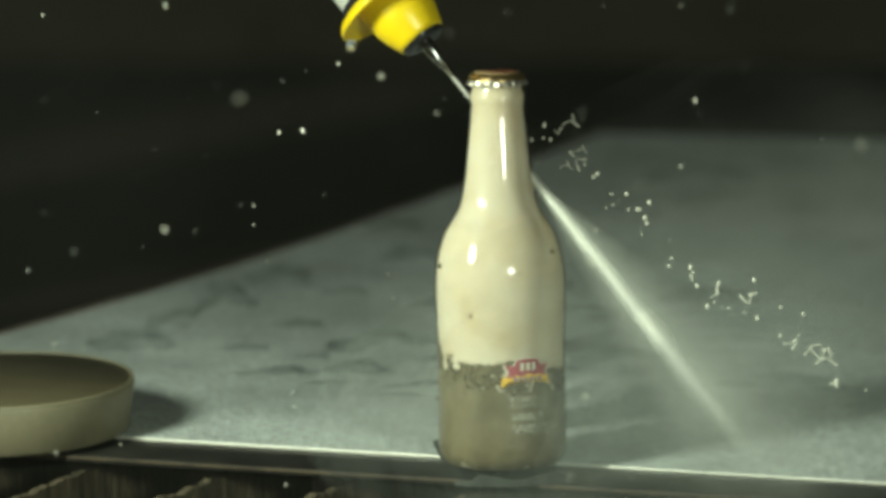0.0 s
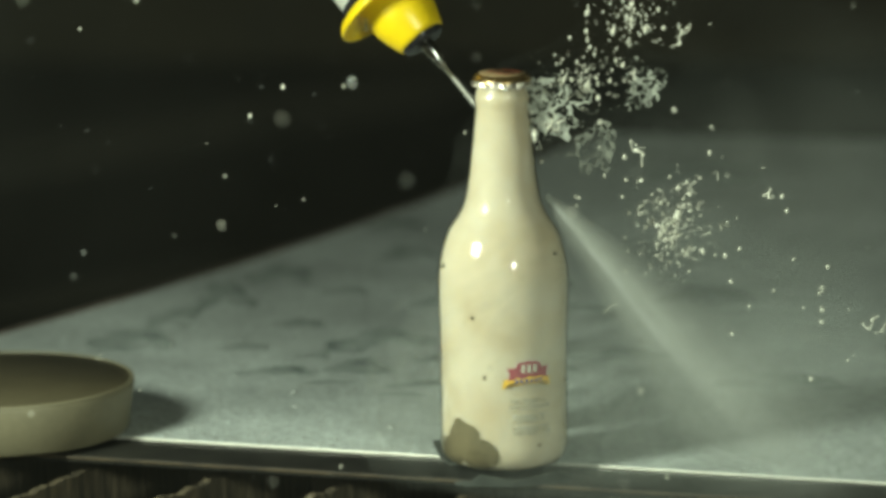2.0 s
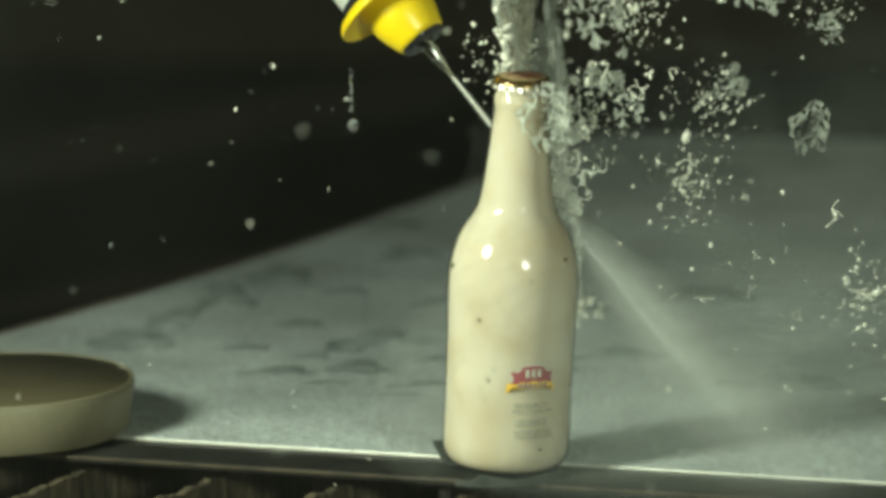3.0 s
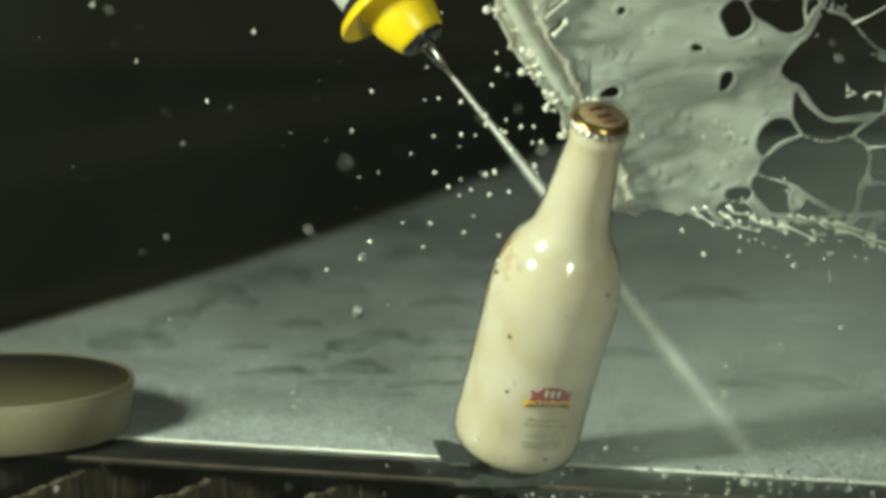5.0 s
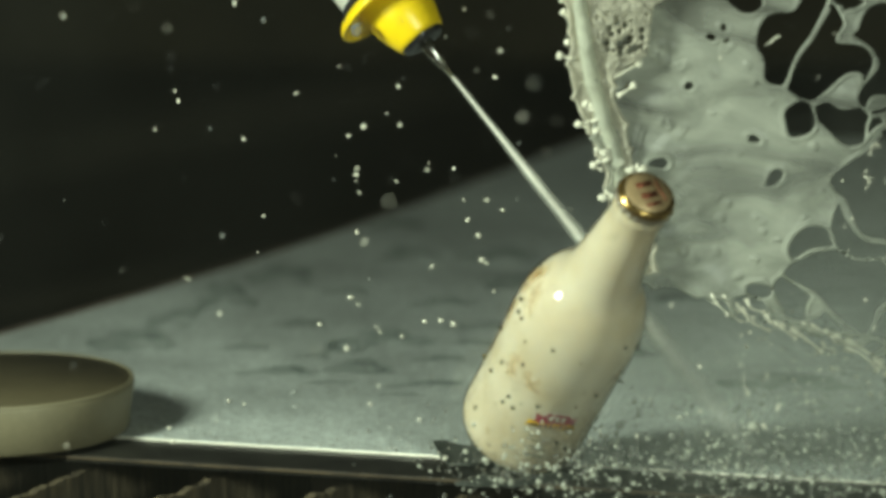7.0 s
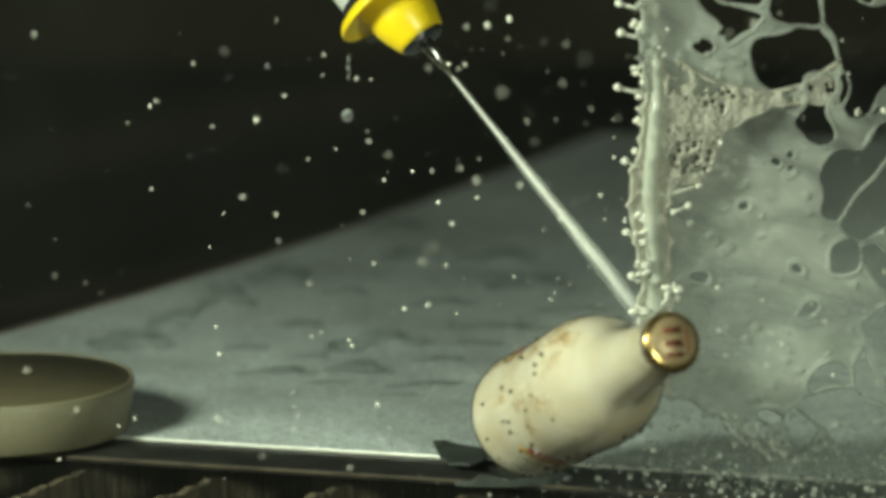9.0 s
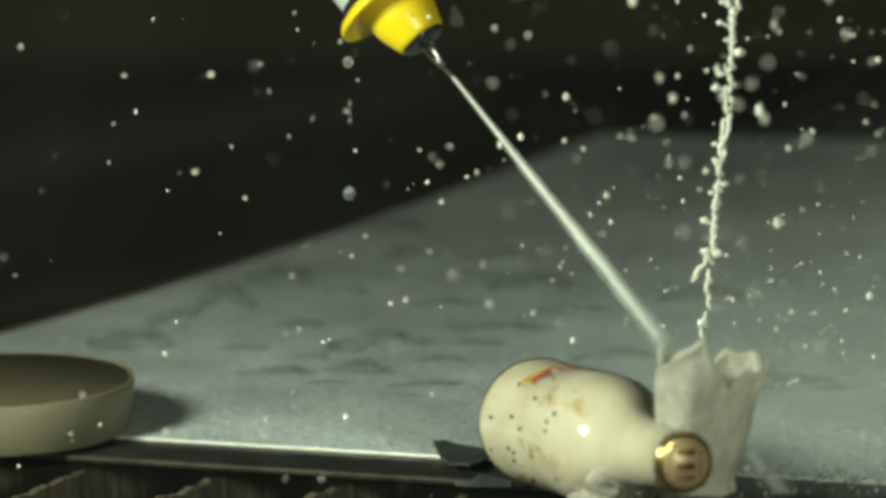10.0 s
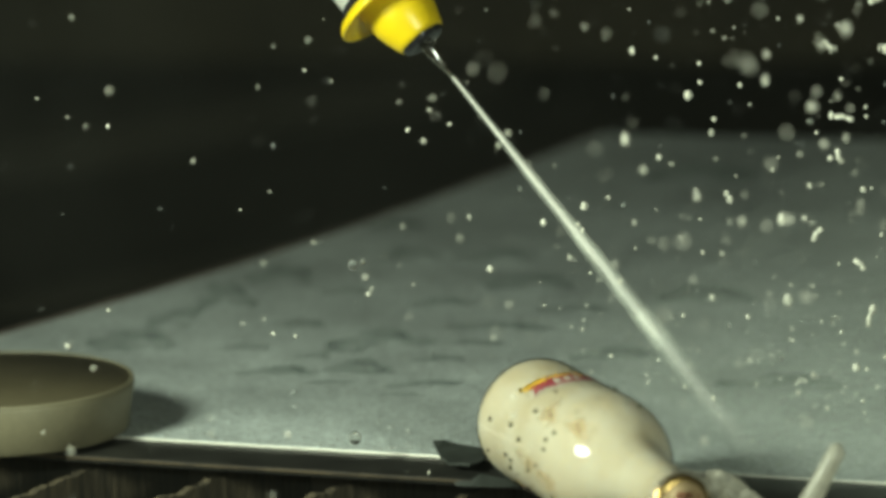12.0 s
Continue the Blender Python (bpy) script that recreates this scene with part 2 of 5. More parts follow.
# ---- the cutting table and the workshop behind it ----
LENGTH = Vector((0.937, -0.349, 0))     # along the table's front edge
DEPTH = Vector((0.4815, 0.8765, 0))       # along the sheet's side edge
TURN = math.degrees(math.atan2(LENGTH.y, LENGTH.x))


def build_setting():
    ob = part("tank_floor", box(9, 9.2, 0.05, 0, (0, -0.1, -0.225)), TANK)
    tagged(ob, "dark wet floor of the cutting tank", "tank floor", kind="structure")
    ob = part("wall_back", box(9, 0.1, 3.0, 0, (0, 4.2, 1.2)), WALL, shade=False)
    tagged(ob, "sooty dark brown workshop wall", "wall", kind="structure")
    for name, x in (("wall_left", -3.2), ("wall_right", 3.2)):
        ob = part(name, box(0.1, 9, 3.0, 0, (x, 0, 1.2)), WALL, shade=False)
        tagged(ob, "sooty dark brown workshop wall", "wall", kind="structure")
    ob = part("wall_front", box(9, 0.1, 3.0, 0, (0, -4.4, 1.2)), WALL, shade=False)
    tagged(ob, "sooty dark brown workshop wall", "wall", kind="structure")
    ob = part("ceiling", box(9, 9, 0.1, 0, (0, 0, 2.75)), WALL, shade=False)
    tagged(ob, "dark workshop ceiling", "ceiling", kind="structure")
    # long rails of the machine, out of focus behind the sheet
    for (x, y, z, w, h, long) in ((-0.33, 2.02, -0.19, 0.075, 0.045, 0.95), (-0.52, 1.22, -0.195, 0.030, 0.02, 1.2)):
        bm = box(long, w, h, 0.006)
        ob = part("machine_rail", bm, RAIL)
        ob.matrix_basis = Matrix.Translation((x, y, z)) @ pose(0, 0, 0, 0, 0, 44)
        tagged(ob, "long dark grey painted steel machine rail", "rail", "machine rails")
    bm = box(6.0, 0.12, 0.46, 0.008)
    ob = part("gantry_beam", bm, mat("brown_gantry_paint", (0.100, 0.082, 0.042), 0.6, 0.0, 7, 0.2, 60, 0.2))
    ob.matrix_basis = pose(0, 2.43, 0.05, 0, 0, -7.7)
    tagged(ob, "dark brown painted gantry beam spanning the tank", "beam")


def build_sheet():
    """The wet galvanised sheet: corner at the back, front edge over the bar."""
    front = Vector((-0.034, 0.012, 0))
    left = front + LENGTH * -0.50
    back = Vector((0.075, 0.95, 0))
    # the side edge runs through the back corner
    side = back - DEPTH * ((back - left).dot(Vector((0.349, 0.937, 0))) / DEPTH.dot(Vector((0.349, 0.937, 0))))
    right = front + LENGTH * 1.1
    outline = [(side.x, side.y), (right.x, right.y), (right + DEPTH * 1.05).to_2d()[:], (back.x, back.y), (0.0075, 0.811), (-0.0418, 0.712), (-0.0925, 0.618), (-0.1458, 0.5255), (-0.207, 0.4295), (-0.27, 0.338)]
    bm = prism([(p[0], p[1]) for p in outline], 0.0018, 0.0004)
    ob = part("steel_sheet", bm, ZINC, shade=False)
    tagged(ob, "wet speckled galvanised steel sheet on the cutting table", "metal sheet")
    mid = (side + right) / 2
    # pale strip on the cut edge: its highlight is put into the colour
    edge = part("cut_edge", box((right - side).length - 0.01, 0.0006, 0.0014, 0.0002), CUT, ob, "raw cut edge, its highlight painted as a pale strip")
    edge.matrix_basis = Matrix.Translation((mid.x - 0.0001, mid.y - 0.0003, -0.0008)) @ pose(0, 0, 0, 0, 0, TURN)
    rim = [(-0.43, 0.105), (-0.27, 0.338), (-0.207, 0.4295), (-0.1458, 0.5255), (-0.0925, 0.618), (-0.0418, 0.712), (0.0075, 0.811), (0.075, 0.95)]
    burr = bmesh.new()
    strips = [[burr.verts.new((x + dx, y, z)) for x, y in rim] for dx, z in ((-0.0012, -0.0010), (-0.0008, 0.0012), (0.0022, 0.0012), (0.0026, 0.0001))]
    for a, b in zip(strips, strips[1:] + strips[:1]):
        for i in range(len(rim) - 1):
            burr.faces.new((a[i], a[i + 1], b[i + 1], b[i]))
    burr.faces.new([q[0] for q in strips]), burr.faces.new([q[-1] for q in strips[::-1]])
    part("side_burr", burr, BURR, ob, "dull reddish burr along the side edge", shade=False)
    # fine beads of water lying on the sheet
    rnd = random.Random(3)
    verts, faces = [], []
    for k in range(4200):
        u, v = rnd.uniform(-0.2, 0.45), 0.003 + 0.34 * rnd.random() ** 2.0
        p = front + LENGTH * u + DEPTH * v
        q = 0.00034 * math.exp(rnd.gauss(0, 0.5))
        n0 = len(verts)
        verts += [(p.x + q * 1.5 * math.cos(a), p.y + q * 1.5 * math.sin(a), 0.0002) for a in np.arange(0, 6.28, 1.0472)] + [(p.x, p.y, 0.0002 + q)]
        faces += [(n0 + i, n0 + (i + 1) % 6, n0 + 6) for i in range(6)]
    me = bpy.data.meshes.new("water_beads")
    me.from_pydata(verts, [], faces)
    me.materials.append(SPARK)
    smooth(me)
    tagged(new("water_beads", me), "fine beads of water scattered on the steel sheet", "water beads", kind="stuff")


def puddle_bm(rx, ry, h, seed):
    bm = bmesh.new()
    rings, n = 6, 44
    mid = bm.verts.new((0, 0, h))
    prev = None
    for k in range(1, rings + 1):
        u = k / rings
        ring = []
        for i in range(n):
            a = 2 * math.pi * i / n
            w = 1 + 0.50 * noise.noise(Vector((math.cos(a) * 1.4 + seed * 5.3, math.sin(a) * 1.4, seed))) + 0.22 * noise.noise(Vector((math.cos(a) * 4.5 + seed, math.sin(a) * 4.5, seed * 2.7)))
            crescent = 0.75 * ry * (math.cos(a) * u) ** 2
            ring.append(bm.verts.new((rx * w * u * math.cos(a), ry * w * u * math.sin(a) - crescent, h * (1 - u ** 3))))
        for i in range(n):
            j = (i + 1) % n
            if prev:
                bm.faces.new((prev[i], prev[j], ring[j], ring[i]))
            else:
                bm.faces.new((mid, ring[j], ring[i]))
        prev = ring
    return bm


def build_puddles():
    spots = ((-0.119, 0.494, 20, 26), (-0.150, 0.439, 17, 36), (-0.173, 0.376, 15, 30), (-0.196, 0.316, 24, 30),
             (-0.060, 0.302, 28, 26), (-0.072, 0.229, 18, 18), (-0.038, 0.179, 26, 7), (-0.115, 0.219, 20, 12),
             (-0.055, 0.637, 15, 22), (-0.048, 0.546, 16, 22), (0.004, 0.325, 30, 12), (0.063, 0.244, 24, 16),
             (0.004, 0.532, 22, 20), (0.135, 0.787, 40, 30), (0.02, 0.45, 24, 24), (0.12, 0.40, 30, 20), (0.15, 0.16, 40, 18), (-0.085, 0.262, 16, 6), (-0.100, 0.248, 12, 5), (-0.066, 0.205, 12, 5), (-0.03, 0.235, 15, 7), (-0.012, 0.275, 18, 6), (0.03, 0.20, 16, 6), (-0.135, 0.275, 14, 7), (-0.105, 0.335, 16, 10), (-0.03, 0.385, 18, 12), (0.045, 0.36, 22, 9), (-0.08, 0.425, 14, 12), (-0.09, 0.175, 15, 4), (-0.05, 0.140, 13, 3))
    for k, (x, y, rx, ry) in enumerate(spots):
        ob = part("puddle", puddle_bm(rx / 1000, ry / 1000, 0.00008, k + 1), WATER)
        ob.visible_shadow = False
        ob.matrix_basis = pose(x, y, 0.0003 + 0.00012 * k, 0, 0, -4 + 9 * math.sin(k * 2.3))
        tagged(ob, "flat puddle of water on the steel sheet", "puddle", "puddles on the sheet")


def build_table():
    front = Vector((-0.034, 0.012, 0))
    # bar under the sheet's front edge
    bar = thing("support_bar", "wet black steel bar under the sheet's front edge", "bar",
                Matrix.Translation((front.x, front.y, -0.0018)) @ pose(0, 0, 0, 0, 0, TURN))
    part("bar_body", box(1.9, 0.135, 0.0035, 0.0005, (0.3, 0.0275, -0.00175)), BAR, bar)
    part("bar_edge", box(1.9, 0.0008, 0.0016, 0.0002, (0.3, -0.0405, -0.0010)), LIP, bar, "thin brown front edge, paler than the bar")
    # slats of the table, their tops scored by the jet
    for k in range(14):
        u = -0.38 + 0.0677 * k
        bm = bmesh.new()
        n = 110
        rows = []
        for i in range(n + 1):
            v = 0.10 - 0.34 * i / n
            dip = 0.0022 * noise.noise(Vector((v * 70, k * 3.7, 0))) + 0.0016 * noise.noise(Vector((v * 420, k, 5)))
            dip -= 0.006 * max(0.0, noise.noise(Vector((v * 22, k * 1.3, 9))) - 0.1)
            groove = 0.0012 * noise.noise(Vector((v * 330, k, 2)))
            rows.append([bm.verts.new((s * 0.0022 + groove, v, z)) for s, z in ((-1, -0.12), (-1, -0.04), (-1, -0.0115 + dip), (1, -0.0115 + dip), (1, -0.12))])
        for a, b in zip(rows, rows[1:]):
            for j in range(4):
                bm.faces.new((a[j], a[j + 1], b[j + 1], b[j]))
        bm.faces.new(rows[0]), bm.faces.new(rows[-1][::-1])
        ob = part("table_slat", bm, SLAT, shade=False)
        p = front + LENGTH * u - Vector((0.349, 0.937, 0)) * 0.03
        ob.matrix_basis = Matrix.Translation((p.x, p.y, -0.001)) @ pose(0, 0, 0, 0, 0, math.degrees(math.atan2(DEPTH.y, DEPTH.x)) - 90)
        tagged(ob, "rusty steel table slat with a jagged scored top", "slat", "slats of the cutting table")


def build_puck():
    prof = [(0.0, 0.0), (0.0, 0.064), (0.0006, 0.0664), (0.0018, 0.0673), (0.012, 0.0677), (0.0226, 0.0681), (0.0240, 0.0676), (0.0246, 0.0662), (0.0244, 0.061), (0.0243, 0.0)]
    body = thing("round_disc", "thick beige moulded disc lying on the sheet's edge", "disc", pose(-0.2550, 0.0880, 0.0002))
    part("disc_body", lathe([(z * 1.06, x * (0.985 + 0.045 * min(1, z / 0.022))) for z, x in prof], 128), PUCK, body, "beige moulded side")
    part("disc_face", lathe([(0.0255, 0.0687), (0.0263, 0.0682), (0.0262, 0.0)], 128), PUCKTOP, body, "olive top face, its shade put into a darker tone")
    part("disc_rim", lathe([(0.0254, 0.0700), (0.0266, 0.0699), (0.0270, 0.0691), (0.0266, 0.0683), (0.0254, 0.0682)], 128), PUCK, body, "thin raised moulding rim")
    return body


def build_torn():
    bm = bmesh.new()
    outline = [(-0.0345, 0.030), (-0.029, 0.029), (-0.022, 0.0265), (-0.014, 0.018), (-0.004, 0.012), (0.012, 0.004), (0.020, -0.012), (0.012, -0.020),
               (0.004, -0.014), (-0.0085, -0.008), (-0.0125, -0.022), (-0.0165, -0.028), (-0.021, -0.022), (-0.0265, -0.020), (-0.031, -0.004), (-0.0325, 0.012)]
    top = [bm.verts.new((x, y, 0.0010 + 0.0030 * noise.noise(Vector((x * 90, y * 90, 3))) + 0.0022)) for x, y in outline]
    low = [bm.verts.new((v.co.x, v.co.y, v.co.z - 0.0012)) for v in top]
    bm.faces.new(top), bm.faces.new(low[::-1])
    for i in range(len(top)):
        j = (i + 1) % len(top)
        bm.faces.new((top[i], low[i], low[j], top[j]))
    bmesh.ops.triangulate(bm, faces=bm.faces[:])
    ob = part("rubber_scrap", bm, TORN, shade=False)
    tagged(ob, "torn dark grey rubber scrap beside the bottle's foot", "rubber scrap")
    # a ragged flap of it stands up before the bottle's foot
    edge = [(-0.0240, -0.0008), (-0.0205, 0.0006), (-0.0165, 0.0004), (-0.0115, 0.0042), (-0.0045, 0.0030), (0.0040, 0.0010), (0.0120, 0.0018), (0.0200, 0.0034), (0.0270, 0.0040), (0.0330, 0.0008)]
    bm = bmesh.new()
    rows = [[bm.verts.new((x, -0.0535 + 9.0 * x * x + dy - 0.15 * (z if up else 0), z if up else -0.0022)) for x, z in edge] for dy, up in ((0, False), (0, True), (0.0014, True), (0.0014, False))]
    for a, b in zip(rows, rows[1:] + rows[:1]):
        for i in range(len(edge) - 1):
            bm.faces.new((a[i], a[i + 1], b[i + 1], b[i]))
    for i in (0, -1):
        bm.faces.new([row[i] for row in rows])
    part("torn_flap", bm, TORN, ob, "ragged upright flap", shade=False)
    return ob


# ---- the cutting head and its jet ----
TIP = Vector((-0.0212, 0.012, 0.1895))
FLOW = Vector((0.5884, -0.3516, -0.7281)).normalized()


def along(s):
    """A pose on the jet, s metres past the nozzle's mouth, z along the flow."""
    return Matrix.Translation(TIP + FLOW * s) @ FLOW.to_track_quat("Z", "Y").to_matrix().to_4x4()


def build_head():
    head = thing("cutting_head", "water-jet cutting head with a yellow rubber splash guard", "cutting head", along(0))
    part("nozzle_tube", lathe([(0.0, 0.0004), (0.0, 0.0010), (-0.0055, 0.0014), (-0.0060, 0.0020), (-0.0135, 0.0028), (-0.0142, 0.0033), (-0.022, 0.0036), (-0.026, 0.0036), (-0.026, 0.0)], 32), STEEL, head, "polished steel focusing tube")
    part("seal_ring", lathe([(-0.0230, 0.0028), (-0.0212, 0.0066), (-0.0212, 0.0092), (-0.0224, 0.0112), (-0.0246, 0.0117), (-0.032, 0.0112), (-0.032, 0.003)], 48), BLACK, head, "glossy black rubber ring")
    cup = part("splash_guard", lathe([(-0.0250, 0.0108), (-0.0240, 0.0114), (-0.0240, 0.0121), (-0.0262, 0.0132), (-0.033, 0.0155), (-0.0385, 0.0170), (-0.046, 0.0176), (-0.062, 0.0176), (-0.066, 0.0150), (-0.070, 0.0)], 64), YELLOW, head)
    part("brim", lathe([(-0.0525, 0.0150), (-0.0525, 0.0172), (-0.0515, 0.0210), (-0.0500, 0.0265), (-0.0486, 0.0290), (-0.0476, 0.0297), (-0.0478, 0.0306), (-0.0498, 0.0303), (-0.0522, 0.0285), (-0.0545, 0.0235), (-0.0555, 0.0150)], 72), YELLOW, cup, "wide yellow rubber brim")
    part("dark_collar", lathe([(-0.054, 0.015), (-0.054, 0.0232), (-0.0570, 0.0238), (-0.0582, 0.0232), (-0.0582, 0.012)], 48), BLACK, head, "dark collar above the guard")
    part("sleeve", lathe([(-0.0575, 0.012), (-0.0575, 0.0216), (-0.059, 0.0224), (-0.11, 0.0226), (-0.20, 0.0226), (-0.20, 0.0)], 48), WHITE, head, "dull white cylindrical sleeve")
    return head


def jet_cone(s0, s1, scale, n=20):
    prof = []
    for k in range(25):
        s = s0 + (s1 - s0) * k / 24
        r = (0.0009 + 0.0200 * s ** 1.0 * (0.8 + 0.4 * s)) * scale
        prof.append((s, r))
    return lathe(prof, n, lambda i, k: 0.00012 * scale * math.sin(i * 7.1 + k * 2.3))


def build_jet():
    upper = thing("water_jet", "straight white high-pressure water jet from the nozzle", "water jet", along(0))
    part("core", jet_cone(0, 0.040, 0.62), JET, upper)
    for k, s in enumerate((0.9, 1.2, 1.5)):
        part("spray_sheath", jet_cone(0, 0.039 + 0.001 * k, s), HALO, upper, "thin spray around the jet")
    middle = thing("jet_run", "free run of the white water jet below the nozzle", "water jet", along(0))
    part("core", jet_cone(0.039, 0.165, 0.62), JET, middle)
    for k, s in enumerate((0.9, 1.2, 1.5)):
        part("spray_sheath", jet_cone(0.038 + 0.001 * k, 0.168 + 0.002 * k, s), HALO, middle, "thin spray around the jet")
    lower = thing("jet_tail", "fading lower end of the water jet", "water jet", along(0))
    part("core", jet_cone(0.150, 0.252, 0.58), JET, lower)
    for k, s in enumerate((0.88, 1.15, 1.45)):
        part("spray_sheath", jet_cone(0.150, 0.252, s), HALO, lower, "thin spray around the jet")
    # broad plume where the jet has gone through the bottle's neck
    plume = thing("spray_plume", "broad misty plume of spray behind the bottle's neck", "spray", along(0.062))
    for k, s in enumerate((0.2, 0.36, 0.52, 0.68, 0.84, 1.0, 1.16, 1.32)):
        prof = [(0.235 * i / 20, (0.0012 + 0.040 * (i / 20) ** 0.9) * s) for i in range(21)]
        part("mist_layer", lathe(prof, 24, lambda i, kk: 0.0003 * math.sin(i * 2.1 + kk)), PLUME, plume)
    for ob in (*upper.children, *middle.children, *lower.children, *plume.children):
        ob.visible_shadow = False
    return upper, middle, lower, plume


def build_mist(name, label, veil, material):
    """Fine mist as nested translucent shells; veil shells add haze to lift the darks."""
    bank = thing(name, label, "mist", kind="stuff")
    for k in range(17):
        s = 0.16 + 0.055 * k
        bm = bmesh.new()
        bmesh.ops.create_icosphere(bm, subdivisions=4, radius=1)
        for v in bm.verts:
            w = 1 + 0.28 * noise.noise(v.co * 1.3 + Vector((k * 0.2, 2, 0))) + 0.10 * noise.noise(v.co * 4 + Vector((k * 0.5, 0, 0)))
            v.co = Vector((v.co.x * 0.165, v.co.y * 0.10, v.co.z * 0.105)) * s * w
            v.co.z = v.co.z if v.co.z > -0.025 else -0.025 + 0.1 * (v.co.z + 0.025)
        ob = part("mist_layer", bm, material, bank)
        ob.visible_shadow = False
    # wide low-alpha shells, added to put an overall haze over the view
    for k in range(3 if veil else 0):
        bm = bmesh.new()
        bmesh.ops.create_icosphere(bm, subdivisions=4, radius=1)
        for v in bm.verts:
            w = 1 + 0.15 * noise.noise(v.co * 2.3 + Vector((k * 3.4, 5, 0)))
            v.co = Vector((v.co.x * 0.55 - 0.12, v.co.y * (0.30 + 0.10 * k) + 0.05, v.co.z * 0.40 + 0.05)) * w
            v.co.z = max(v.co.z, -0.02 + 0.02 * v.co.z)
        ob = part("mist_veil", bm, VEIL, bank, "wide translucent shell, added as haze to lift the darks")
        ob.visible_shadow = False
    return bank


# ---- the bottle ----
BODY = ((0, 0.022), (0.0004, 0.0245), (0.0017, 0.0272), (0.0038, 0.0293), (0.007, 0.0307), (0.012, 0.0313), (0.03, 0.0311), (0.06, 0.0313), (0.075, 0.0318), (0.086, 0.03205), (0.092, 0.032),
        (0.098, 0.0316), (0.103, 0.0308), (0.109, 0.0293), (0.1145, 0.0274), (0.119, 0.0248), (0.1235, 0.0216), (0.128, 0.0195), (0.132, 0.0184), (0.138, 0.0175), (0.1435, 0.0167), (0.157, 0.0152), (0.170, 0.0139), (0.1768, 0.0132),
        (0.1782, 0.0134), (0.1795, 0.01385), (0.1820, 0.0139), (0.1835, 0.0135), (0.1850, 0.0128), (0.1868, 0.0126), (0.1885, 0.0124))


def fine(profile, n=150):
    """The same profile with its corners eased."""
    z = np.array([p[0] for p in profile])
    x = np.array([p[1] for p in profile])
    zs = np.concatenate([z[:6], np.linspace(0.0125, 0.172, n), z[-9:]])
    xs = np.array([np.mean([np.interp(min(max(v + d, 0.012), 0.1745), z, x) for d in np.linspace(-0.0018, 0.0018, 9)]) if 0.0121 < v < 0.1735 else np.interp(v, z, x) for v in zs])
    order = np.argsort(zs)
    return [(float(zs[i]), float(xs[i])) for i in order]


def radius_at(z):
    return float(np.interp(z, [p[0] for p in BODY], [p[1] for p in BODY]))


def patch_bm(az, z, w, h, off, thick, seed, rough=0.3, n=26, outline=None):
    """A patch that hugs the bottle's wall: round with an uneven rim, or by an outline in its own plane."""
    bm = bmesh.new()

    def at(u, v, d):
        zz = z + v
        r = radius_at(zz) + off + d
        a = az + u / max(radius_at(z), 1e-4)
        return (r * math.cos(a), r * math.sin(a), zz)
    if outline is None:
        outline = []
        for i in range(n):
            a = 2 * math.pi * i / n
            k = 1 + rough * noise.noise(Vector((math.cos(a) * 1.8 + seed * 7.7, math.sin(a) * 1.8, seed * 1.9)))
            outline.append((w * k * math.cos(a), h * k * math.sin(a)))
    cu, cv = sum(p[0] for p in outline) / len(outline), sum(p[1] for p in outline) / len(outline)
    rings, n = 4, len(outline)
    for d, flip in ((0.0, False), (-thick, True)):
        mid, prev = bm.verts.new(at(cu, cv, d)), None
        for k in range(1, rings + 1):
            ring = [bm.verts.new(at(cu + (x - cu) * k / rings, cv + (y - cv) * k / rings, d if k < rings else d * 0.5 - thick * 0.25)) for x, y in outline]
            for i in range(n):
                j = (i + 1) % n
                f = (prev[i], prev[j], ring[j], ring[i]) if prev else (mid, ring[j], ring[i])
                bm.faces.new(f[::-1] if flip else f)
            prev = ring
    bmesh.ops.remove_doubles(bm, verts=bm.verts[:], dist=1e-6)
    return bm


def slab(x0, y0, x1, y1, steps=10):
    """A rectangle's outline with points along its long sides."""
    low = [(x0 + (x1 - x0) * i / steps, y0) for i in range(steps + 1)]
    return low + [(x, y1) for x, _ in low[::-1]]


FRONT = -math.pi / 2 + radians(25)      # where the first label faces
REAR = FRONT + radians(212)             # the second label


